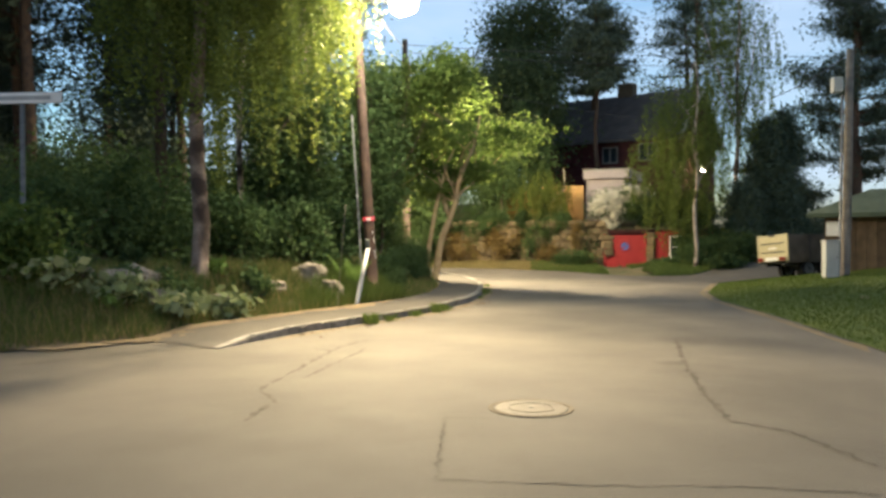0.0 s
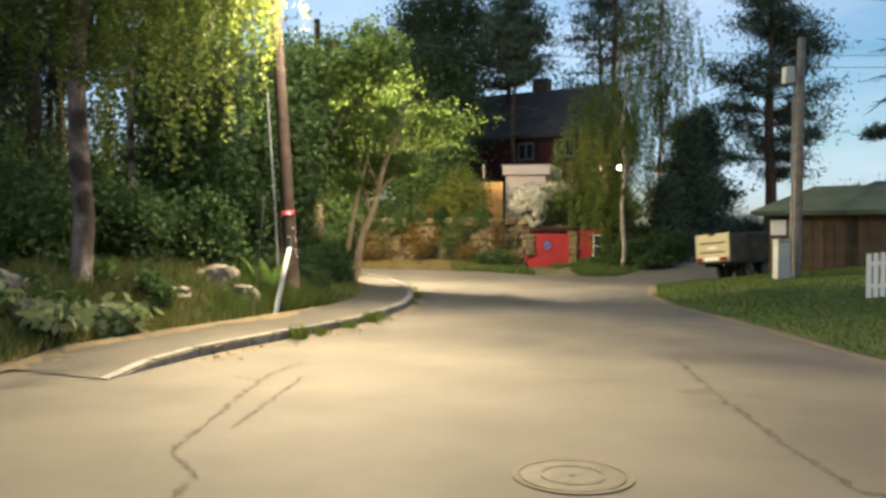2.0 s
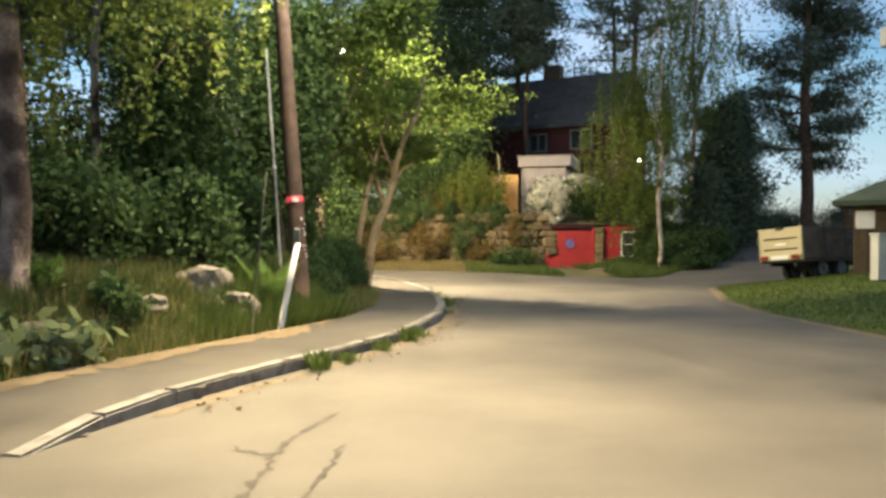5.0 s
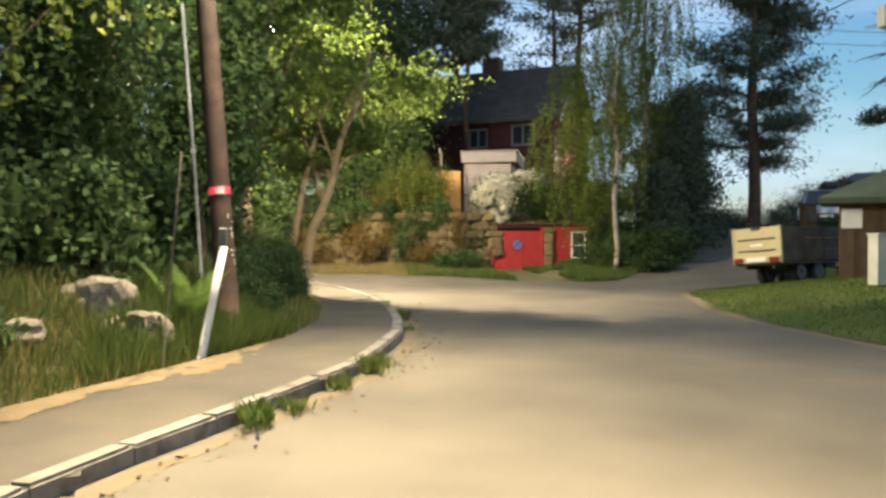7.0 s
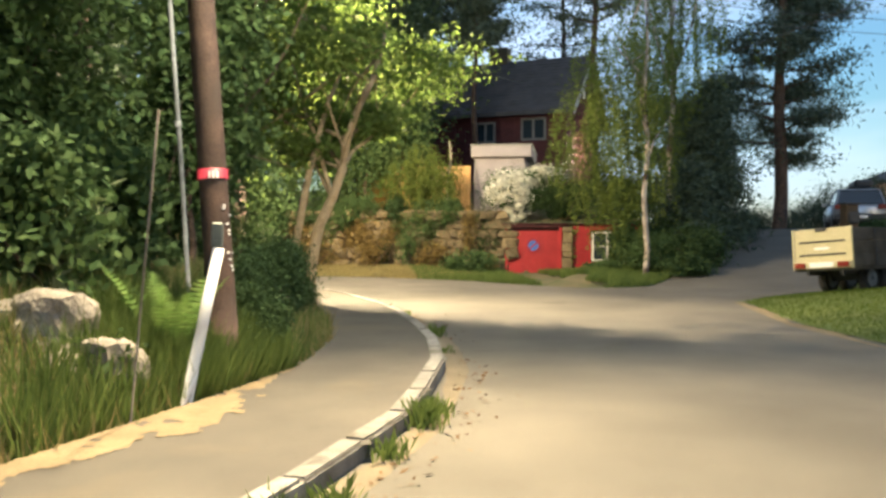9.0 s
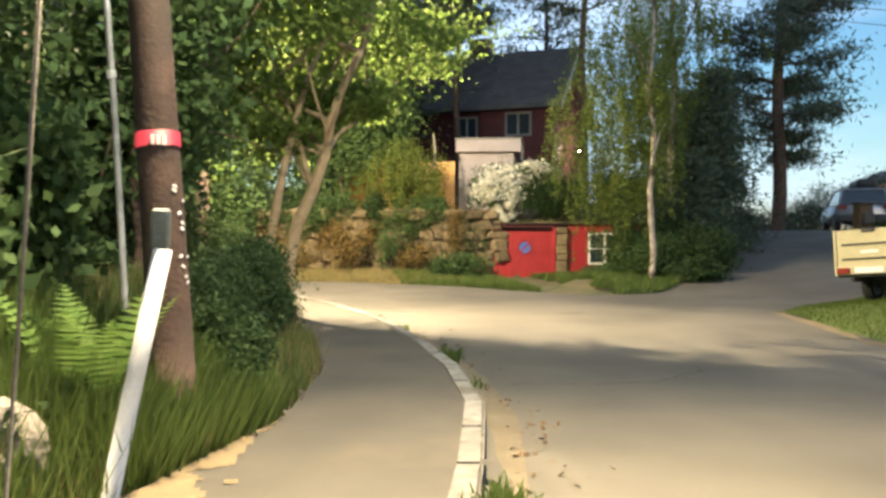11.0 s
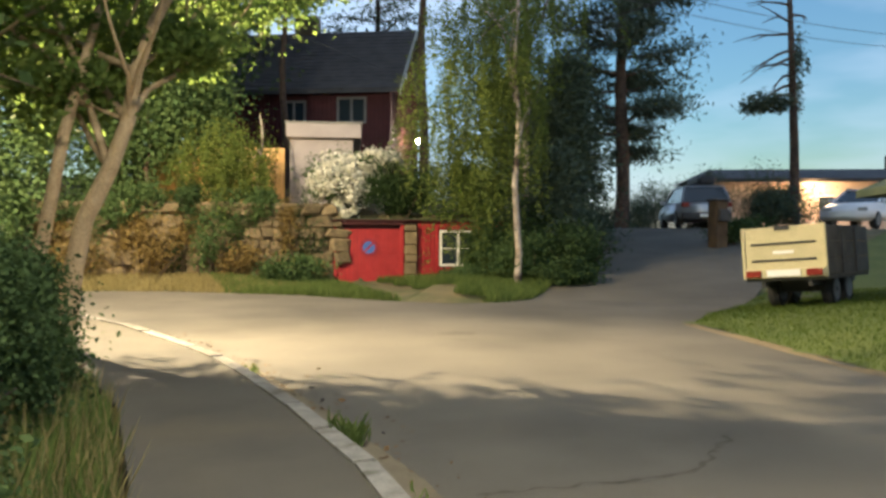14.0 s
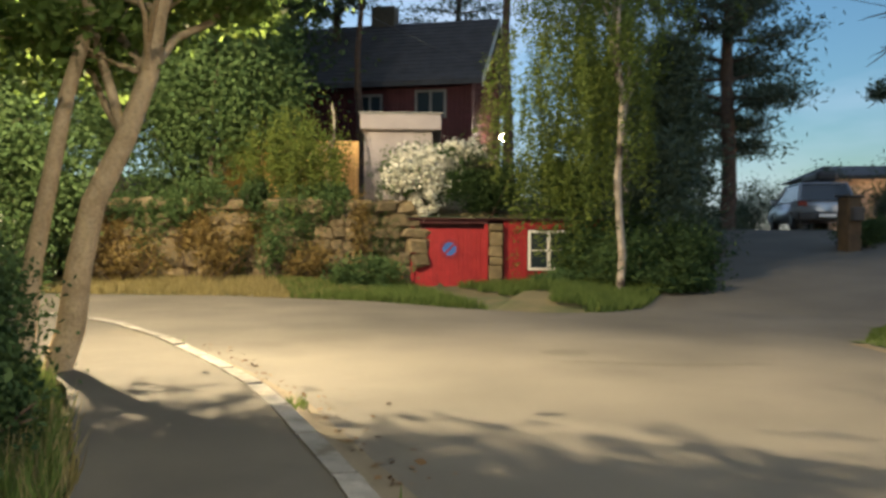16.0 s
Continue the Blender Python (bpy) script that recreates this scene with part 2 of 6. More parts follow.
# ---- mesh helpers ----
rng = np.random.default_rng(7)


def link_mesh(name, me, material, parent=None, label="", smooth=False):
    me.materials.append(material)
    me.polygons.foreach_set("use_smooth", np.full(len(me.polygons), smooth, dtype=bool))
    ob = new(name, me)
    if parent is not None:
        ob.parent = parent
    if label:
        ob["label"] = label
    return ob


def part(name, bm, material, parent=None, label="", smooth=False):
    me = bpy.data.meshes.new(name)
    bm.to_mesh(me)
    bm.free()
    return link_mesh(name, me, material, parent, label, smooth)


def raw(name, verts, faces, material, parent=None, label="", smooth=False):
    """verts (n,3) and faces (m,k) as arrays: one mesh object, quickly."""
    verts, faces = np.asarray(verts, dtype=np.float32), np.asarray(faces, dtype=np.int32)
    me = bpy.data.meshes.new(name)
    k = faces.shape[1]
    me.vertices.add(len(verts))
    me.vertices.foreach_set("co", verts.ravel())
    me.loops.add(faces.size)
    me.loops.foreach_set("vertex_index", faces.ravel())
    me.polygons.add(len(faces))
    me.polygons.foreach_set("loop_start", np.arange(len(faces), dtype=np.int32) * k)
    me.polygons.foreach_set("loop_total", np.full(len(faces), k, dtype=np.int32))
    me.update(calc_edges=True)
    me.validate()
    return link_mesh(name, me, material, parent, label, smooth)


def empty(name, place=(0, 0, 0), turn=0.0):
    ob = new(name)
    ob.location = place
    ob.rotation_euler = (0, 0, radians(turn))
    return ob


def box(bm, x0, x1, y0, y1, z0, z1, bevel=0.0):
    made = bmesh.ops.create_cube(bm, size=1.0)["verts"]
    for v in made:
        v.co = Vector((x0 + (v.co.x + 0.5) * (x1 - x0), y0 + (v.co.y + 0.5) * (y1 - y0), z0 + (v.co.z + 0.5) * (z1 - z0)))
    if bevel:
        edges = list({e for v in made for e in v.link_edges})
        bmesh.ops.bevel(bm, geom=edges, offset=bevel, segments=1, affect="EDGES")
    return bm


def box_bm(x0, x1, y0, y1, z0, z1, bevel=0.0):
    return box(bmesh.new(), x0, x1, y0, y1, z0, z1, bevel)


def tube_arrays(points, radii, sides=8):
    """A tapered tube along points."""
    pts = np.asarray(points, dtype=float)
    n = len(pts)
    tan = np.gradient(pts, axis=0)
    tan /= np.linalg.norm(tan, axis=1)[:, None] + 1e-9
    ref = np.array([0.31, 0.95, 0.05]) if abs(tan[0][2]) > 0.5 else np.array([0, 0, 1.0])
    u = np.cross(tan, ref)
    u /= np.linalg.norm(u, axis=1)[:, None] + 1e-9
    w = np.cross(tan, u)
    a = np.linspace(0, 2 * np.pi, sides, endpoint=False)
    ring = (np.cos(a)[None, :, None] * u[:, None, :] + np.sin(a)[None, :, None] * w[:, None, :]) * np.asarray(radii)[:, None, None]
    v = (pts[:, None, :] + ring).reshape(-1, 3)
    i, j = np.meshgrid(np.arange(n - 1), np.arange(sides), indexing="ij")
    k = (j + 1) % sides
    f = np.stack([i * sides + j, i * sides + k, (i + 1) * sides + k, (i + 1) * sides + j], axis=-1).reshape(-1, 4)
    caps = []
    for base in (0, (n - 1) * sides):
        for q in range(1, sides - 2, 2):
            caps.append((base, base + q, base + q + 1, base + q + 2))
    return v, np.vstack([f, np.array(caps, dtype=int)]) if caps else f


def join_arrays(items):
    vs, fs, base = [], [], 0
    for v, f in items:
        vs.append(v)
        fs.append(f + base)
        base += len(v)
    return np.vstack(vs), np.vstack(fs)


def tube(name, points, radii, material, parent=None, sides=8, label=""):
    if np.isscalar(radii):
        radii = [radii] * len(points)
    v, f = tube_arrays(points, radii, sides)
    return raw(name, v, f, material, parent, label, True)


def leaf_arrays(centres, size, slim=0.55, droop=0.0, spread=0.35):
    """Kite-shaped leaves at centres, turned at random; droop pulls their tips down."""
    n = len(centres)
    d = rng.normal(size=(n, 3))
    d[:, 2] = d[:, 2] * (1 - min(droop, 0.9)) - droop * 1.4
    d /= np.linalg.norm(d, axis=1)[:, None]
    s = np.cross(d, rng.normal(size=(n, 3)))
    s /= np.linalg.norm(s, axis=1)[:, None] + 1e-9
    ln = size * rng.uniform(1 - spread, 1 + spread, n)[:, None]
    wd = ln * slim * 0.5
    a = centres - d * ln * 0.5
    b = centres + s * wd
    c = centres + d * ln * 0.5
    e = centres - s * wd
    v = np.stack([a, b, c, e], axis=1).reshape(-1, 3)
    f = np.arange(4 * n).reshape(-1, 4)
    return v, f


def leaves(name, centres, size, material, parent=None, slim=0.55, droop=0.0, label=""):
    v, f = leaf_arrays(np.asarray(centres), size, slim, droop)
    return raw(name, v, f, material, parent, label)


def blob_points(n, centre, radii, clumps=30, tight=0.28, shell=0.55):
    """Leaf places in clumps within an ellipsoid: uneven outline with gaps."""
    c = rng.normal(size=(clumps, 3))
    c /= np.linalg.norm(c, axis=1)[:, None]
    c *= (shell + (1 - shell) * rng.random((clumps, 1))) * rng.uniform(0.6, 1.1, (clumps, 1))
    pick = rng.integers(0, clumps, n)
    size = rng.uniform(0.5, 1.3, clumps)[pick][:, None] * tight
    p = c[pick] + rng.normal(size=(n, 3)) * size
    return p * np.asarray(radii) + np.asarray(centre)


def strand_points(n, centre, radii, strands, length, per_step=0.06):
    """Leaf places along hanging twigs that start inside an ellipsoid."""
    s = rng.normal(size=(strands, 3))
    s /= np.linalg.norm(s, axis=1)[:, None]
    s *= rng.random((strands, 1)) ** 0.4
    s = s * np.asarray(radii) + np.asarray(centre)
    ln = length * rng.uniform(0.35, 1.2, strands)
    sway = rng.normal(size=(strands, 2)) * 0.12
    pick = rng.integers(0, strands, n)
    t = rng.random(n)
    p = s[pick].copy()
    p[:, 2] -= t * ln[pick]
    p[:, :2] += sway[pick] * t[:, None] * ln[pick][:, None] + rng.normal(size=(n, 2)) * per_step
    return p


def blades(name, places, height, material, width=0.012, lean=0.35, label=""):
    """Grass blades rooted at places."""
    n = len(places)
    h = height * rng.uniform(0.45, 1.25, n)
    a = rng.uniform(0, 2 * np.pi, n)
    side = np.stack([np.cos(a), np.sin(a), np.zeros(n)], axis=1) * width * rng.uniform(0.6, 1.4, n)[:, None]
    b = rng.uniform(0, 2 * np.pi, n)
    tip = np.stack([np.cos(b), np.sin(b), np.zeros(n)], axis=1) * (h * lean * rng.random(n))[:, None]
    tip[:, 2] = h
    v = np.stack([places - side, places + side, places + tip], axis=1).reshape(-1, 3)
    ob = raw(name, v, np.arange(3 * n).reshape(-1, 3), material, None)
    return tagged(ob, label, "grass", kind="stuff")


# ---- plan ----
KERB = [(-2.38, 8.9), (-2.05, 10.1), (-1.55, 11.25), (-0.85, 12.6), (0.0, 14.5), (0.55, 16.8), (0.7, 18.5), (0.68, 20.2),
        (0.53, 22.5), (0.25, 23.95), (-0.28, 26.1), (-1.0, 28.1), (-2.0, 29.4), (-4.2, 31.0), (-8.5, 32.6)]
BANK = [(-9.0, 6.3), (-5.3, 8.2), (-3.95, 9.6), (-3.75, 10.6), (-2.6, 13.0), (-1.6, 15.05), (-0.92, 16.6), (-0.6, 18.5), (-0.6, 20.6),
        (-0.95, 23.0), (-1.8, 26.0), (-2.7, 28.2), (-4.8, 30.0), (-9.0, 31.6)]
FAR = [(-40, 43), (-9, 38.2), (-2.0, 35.0), (0.8, 34.0), (3.4, 32.0), (4.7, 30.0), (5.7, 29.0), (6.8, 28.8), (7.7, 29.2),
       (9.7, 31.2), (11.2, 33.0), (14.0, 36.6), (18.0, 41.5), (26.0, 50.0)]
LAWN_EDGE = [(34, 46), (22.0, 35.4), (16.0, 30.2), (11.5, 26.8), (9.0, 25.3), (7.9, 24.3), (7.35, 22.4), (6.7, 20.2), (6.5, 17.8), (6.75, 14.0),
             (6.8, 9.5), (6.9, 2.0), (7.0, -60)]
ROAD = BANK + [(-40, 36)] + FAR + LAWN_EDGE + [(-4, -60), (-5, -9), (-60, -9), (-60, -4)]


def smooth_step(a, b, x):
    t = np.clip((x - a) / (b - a), 0, 1)
    return t * t * (3 - 2 * t)


def seg_dist(px, py, line):
    d = np.full(px.shape, 1e9)
    for (ax, ay), (bx, by) in zip(line[:-1], line[1:]):
        ux, uy = bx - ax, by - ay
        t = np.clip(((px - ax) * ux + (py - ay) * uy) / (ux * ux + uy * uy), 0, 1)
        d = np.minimum(d, np.hypot(px - ax - t * ux, py - ay - t * uy))
    return d


def inside(px, py, poly):
    res = np.zeros(px.shape, dtype=bool)
    for (ax, ay), (bx, by) in zip(poly, poly[1:] + poly[:1]):
        hit = ((ay > py) != (by > py)) & (px < (bx - ax) * (py - ay) / (by - ay + 1e-12) + ax)
        res ^= hit
    return res


WALL_LINE = [(-14.0, 40.6), (-2.0, 37.3), (5.35, 35.95)]


def base_height(x, y):
    z = 0.008 * np.clip(y, -30, 50)
    u = (x - 8.5) * 0.72 + (y - 29) * 0.69
    v = -(x - 8.5) * 0.69 + (y - 29) * 0.72
    drive = 0.125 * np.clip(u, 0, 13.0) * (1 - smooth_step(2.0, 4.0, v)) * smooth_step(6.5, 9.5, x)
    return z, drive, v


def height(x, y):
    """Ground height at x, y (arrays)."""
    x, y = np.asarray(x, dtype=float), np.asarray(y, dtype=float)
    z, drive, v = base_height(x, y)
    out = ~inside(x, y, ROAD)
    d = seg_dist(x, y, ROAD + ROAD[:1])
    left = out & (x < 1.0) & (y > 2) & (y < 36.0) & (y < 36 + (x + 9) * -0.3)
    bank = np.where(left, 0.12 * smooth_step(0, 0.5, d) + 0.62 * smooth_step(0.05, 1.6, d) + 0.11 * np.clip(d - 0.8, 0, 12), 0)
    lawn = np.where(out & (x > 6) & (y < 45) & (v < 3), 0.14 * np.clip(d, 0, 7.5), 0)
    # terrace behind the stone wall
    line_y = np.interp(x, [-14, -2, 5.35, 9.9, 14.0], [40.6, 37.3, 35.95, 34.55, 39.0])
    back = y - line_y
    terr = np.where(x < 14.5, smooth_step(0.2, 0.6, back) * 1.9 + 0.16 * np.clip(back - 0.6, 0, 9), 0)
    terr *= np.where(x > 9.9, smooth_step(14.5, 9.9, x), 1.0)
    verge = np.where(out & (y > 28) & (x > -14) & (x < 14), (0.03 + 0.07 * np.maximum(smooth_step(6.6, 9.0, x), 1 - smooth_step(1.8, 4.0, x))) * np.clip(d, 0, 2.0), 0)
    z = z + np.maximum.reduce([drive, bank, lawn, np.where(terr > 0.02, terr, 0), verge])
    return z


def H(x, y):
    return float(height(np.array([x]), np.array([y]))[0])


# ---- ground, road, pavement ----
def sheet(name, xs, ys, keep, lift, material, snap=None, label="", rough_z=0.0):
    X, Y = np.meshgrid(xs, ys, indexing="ij")
    if snap is not None:
        # pull vertices near the outline onto it, for a clean edge
        step = min(xs[1] - xs[0], ys[1] - ys[0])
        best, bx, by = np.full(X.shape, 1e9), X.copy(), Y.copy()
        for (ax, ay), (cx, cy) in zip(snap, snap[1:] + snap[:1]):
            ux, uy = cx - ax, cy - ay
            t = np.clip(((X - ax) * ux + (Y - ay) * uy) / (ux * ux + uy * uy), 0, 1)
            qx, qy = ax + t * ux, ay + t * uy
            dd = np.hypot(X - qx, Y - qy)
            m = dd < best
            best, bx, by = np.where(m, dd, best), np.where(m, qx, bx), np.where(m, qy, by)
        m = best < step * 0.55
        X, Y = np.where(m, bx, X), np.where(m, by, Y)
    Z = height(X, Y) + lift(X, Y)
    if rough_z:
        Z += rng.normal(size=Z.shape) * rough_z
    cx, cy = (X[:-1, :-1] + X[1:, 1:] + X[1:, :-1] + X[:-1, 1:]) / 4, (Y[:-1, :-1] + Y[1:, 1:] + Y[1:, :-1] + Y[:-1, 1:]) / 4
    ok = keep(cx, cy)
    n = len(ys)
    i, j = np.nonzero(ok)
    f = np.stack([i * n + j, (i + 1) * n + j, (i + 1) * n + j + 1, i * n + j + 1], axis=1)
    used, inv = np.unique(f, return_inverse=True)
    v = np.stack([X.ravel(), Y.ravel(), Z.ravel()], axis=1)[used]
    ob = raw(name, v, inv.reshape(f.shape), material, None, "", False)
    return tagged(ob, label, name, kind="structure")


def axis(a, b, fine_a, fine_b, fine, coarse):
    return np.concatenate([np.arange(a, fine_a, coarse), np.arange(fine_a, fine_b, fine), np.arange(fine_b, b + coarse, coarse)])


PAVE = KERB + BANK[::-1][:-2] + [(-3.2, 9.3)]
xs, ys = axis(-60, 70, -12, 26, 0.25, 3.0), axis(-60, 70, -4, 48, 0.25, 3.0)
in_road = lambda x, y: inside(x, y, ROAD)
sheet("ground", xs, ys, lambda x, y: x == x, lambda x, y: np.where(inside(x, y, ROAD), -0.07, -0.02), M_SOIL, snap=ROAD, label="dark woodland soil with leaf litter", rough_z=0.015)
sheet("road", xs, ys, lambda x, y: inside(x, y, ROAD), lambda x, y: 0 * x, M_ASPHALT, snap=ROAD, label="worn pale grey asphalt road with cracks")
far_ring = raw("far_ground", [(-900, -900, -0.6), (900, -900, -0.6), (900, 900, -0.6), (-900, 900, -0.6)], [(0, 1, 2, 3)], M_SOIL)
tagged(far_ring, "dark ground reaching the horizon", "ground", kind="structure")


def pave_lift(x, y):
    return 0.012 + 0.10 * smooth_step(9.4, 11.2, y)


px, py = np.arange(-9, 1.2, 0.12), np.arange(8.6, 33, 0.12)
sheet("pavement", px, py, lambda x, y: inside(x, y, PAVE), pave_lift, M_PATH, snap=PAVE, label="narrow asphalt pavement dusted with grit")

# lawn soil, a thin turf over the ground
LAWN = LAWN_EDGE[3:-1] + [(6.9, -4), (24, -4), (24, 33)]
sheet("lawn", np.arange(6, 24, 0.3), np.arange(-4, 36, 0.3), lambda x, y: inside(x, y, LAWN), lambda x, y: 0.012 + 0 * x, M_LAWN, snap=LAWN, label="short mown lawn beside the road")
# dry grit along the pavement's inner edge
def grit_keep(x, y):
    d = seg_dist(x, y, BANK)
    n1 = np.array([noise.noise(Vector((p, q, 0.0)) * 1.7) + 0.6 * noise.noise(Vector((p, q, 5.0)) * 6) for p, q in zip(x.ravel(), y.ravel())]).reshape(x.shape)
    return np.where(inside(x, y, ROAD), d < (0.32 + 0.4 * n1) * np.clip((16.6 - y) / 1.6, 0, 1), d < 0.22) & (y > 8.4)


sheet("grit_strip", np.arange(-6, 0.2, 0.035), np.arange(8.3, 16.6, 0.035), grit_keep, lambda x, y: np.where(inside(x, y, PAVE), pave_lift(x, y) + 0.006, np.maximum(pave_lift(x, y) - seg_dist(x, y, BANK) * 0.5, 0.03)), M_GRAVEL, label="strip of dry tan grit along the pavement", rough_z=0.002)


def local(m, pts):
    return [tuple(m @ Vector(p)) for p in pts]


# ---- stone wall, cellar door, red wall ----
CELLAR = (5.35, 35.95)
CELLAR_TURN = -16.7
cellar = empty("cellar_front", (CELLAR[0], CELLAR[1], 0.0), CELLAR_TURN)
tagged(cellar, "red boarded cellar front set into the stone wall", "wall")
cz = 0.24
part("wall_core", box_bm(2.32, 4.75, 0.06, 0.45, cz - 0.3, 2.0), M_SHADEDRED, cellar)
part("wall_core", box_bm(-0.02, 2.32, 0.16, 0.45, cz - 0.3, 2.0), M_SHADEDRED, cellar)
# cladding boards either side of the window
x = 2.32
while x < 4.75:
    if x < 2.9:
        part("board", box_bm(x, x + 0.112, 0.02, 0.06, cz + 0.1, 1.98, 0.006), M_REDWOOD, cellar)
    elif x > 4.0:
        part("board", box_bm(x, x + 0.112, 0.02, 0.06, cz + 0.1, 1.98, 0.006), M_REDWOOD, cellar)
    else:
        part("board", box_bm(x, x + 0.112, 0.02, 0.06, cz + 0.1, 0.72, 0.006), M_REDWOOD, cellar)
        part("board", box_bm(x, x + 0.112, 0.02, 0.06, 1.78, 1.98, 0.006), M_REDWOOD, cellar)
    x += 0.12
part("eave_board", box_bm(-0.1, 4.85, -0.1, 0.45, 2.004, 2.04, 0.01), M_SHADEDRED, cellar)
part("roof_felt", box_bm(-0.15, 4.9, -0.12, 0.6, 2.044, 2.07, 0.01), M_GREENROOF, cellar)

door = empty("door_1", (CELLAR[0], CELLAR[1], 0.0), CELLAR_TURN)
tagged(door, "bright red boarded cellar door with a round sign", "door", kind="structure")
x = 0.1
while x < 1.82:
    part("plank", box_bm(x, x + 0.105, 0.06, 0.1, cz + 0.03, 1.78, 0.005), M_REDWOOD, door)
    x += 0.11
part("door_frame", box_bm(-0.02, 0.085, 0.0, 0.13, cz, 1.9, 0.008), M_REDWOOD, door)
part("door_frame", box_bm(1.84, 1.93, 0.0, 0.13, cz, 1.9, 0.008), M_REDWOOD, door)
part("lintel", box_bm(-0.02, 1.93, -0.02, 0.14, 1.9, 2.0, 0.008), M_SHADEDRED, door)
part("threshold", box_bm(-0.05, 1.95, -0.12, 0.15, cz - 0.2, cz, 0.01), M_STONE, door)

sign = empty("no_parking_sign", (0, 0, 0))
sign.location = cellar.matrix_basis @ Vector((0.96, 0.045, 1.27))
sign.rotation_euler = (0, 0, radians(CELLAR_TURN))
tagged(sign, "faded round red and blue no-parking sign on the door", "sign")


def disc_bm(r0, r1, y0, y1, n=28):
    """A ring (or disc for r0 = 0) facing -y."""
    bm = bmesh.new()
    a = [2 * math.pi * k / n for k in range(n)]
    if r0 == 0:
        front = [bm.verts.new((r1 * math.cos(t), y0, r1 * math.sin(t))) for t in a]
        back = [bm.verts.new((r1 * math.cos(t), y1, r1 * math.sin(t))) for t in a]
        bm.faces.new(front)
        bm.faces.new(back[::-1])
        for k in range(n):
            bm.faces.new((front[k], back[k], back[(k + 1) % n], front[(k + 1) % n]))
    else:
        rings = [[bm.verts.new((r * math.cos(t), yy, r * math.sin(t))) for t in a] for r, yy in ((r0, y0), (r1, y0), (r1, y1), (r0, y1))]
        for q in range(4):
            for k in range(n):
                bm.faces.new((rings[q][k], rings[q][(k + 1) % n], rings[(q + 1) % 4][(k + 1) % n], rings[(q + 1) % 4][k]))
    bmesh.ops.recalc_face_normals(bm, faces=bm.faces)
    return bm


part("blue_disc", disc_bm(0, 0.2, 0.0, 0.012), M_SIGNBLUE, sign)
part("red_rim", disc_bm(0.17, 0.25, -0.006, 0.014), M_REDBAND, sign)
bar = box_bm(-0.17, 0.17, -0.007, 0.0, -0.025, 0.025)
bmesh.ops.rotate(bar, verts=bar.verts, cent=(0, 0, 0), matrix=Matrix.Rotation(radians(-45), 3, "Y"))
part("red_bar", bar, M_REDBAND, sign)

pillar = empty("stone_pillar", (CELLAR[0], CELLAR[1], 0), CELLAR_TURN)
tagged(pillar, "tan rough stone pillar beside the red door", "pillar")
z = cz - 0.2
k = 0
while z < 1.85:
    hh = 0.2 + 0.08 * ((k * 7) % 3)
    part("stone", box_bm(1.95 + 0.015 * (k % 2), 2.3 - 0.012 * ((k + 1) % 2), -0.16 + 0.02 * (k % 3), 0.4, z, min(z + hh - 0.012, 1.95), 0.025), M_STONE, pillar)
    z += hh
    k += 1

# cellar window
win = empty("window_1", (CELLAR[0], CELLAR[1], 0), CELLAR_TURN)
tagged(win, "small white-framed four-pane window in the red wall", "window", kind="structure")
wx0, wx1, wz0, wz1 = 2.94, 3.98, 0.75, 1.75
for nm, b in (("window_frame", (wx0, wx0 + 0.06, wz0, wz1)), ("window_frame", (wx1 - 0.06, wx1, wz0, wz1)), ("window_frame", (wx0 + 0.06, wx1 - 0.06, wz1 - 0.06, wz1)),
              ("window_frame", (wx0 + 0.06, wx1 - 0.06, wz0, wz0 + 0.06)), ("mullion", (wx0 + 0.48, wx0 + 0.56, wz0 + 0.06, wz1 - 0.06)),
              ("glazing_bar", (wx0 + 0.06, wx0 + 0.48, 1.23, 1.265)), ("glazing_bar", (wx0 + 0.56, wx1 - 0.06, 1.23, 1.265))):
    part(nm, box_bm(b[0], b[1], -0.01 if nm != "glazing_bar" else 0.0, 0.05, b[2], b[3], 0.005), M_WHITE, win)
part("pane", box_bm(wx0 + 0.05, wx1 - 0.05, 0.03, 0.036, wz0 + 0.05, wz1 - 0.05), M_GLASS, win)

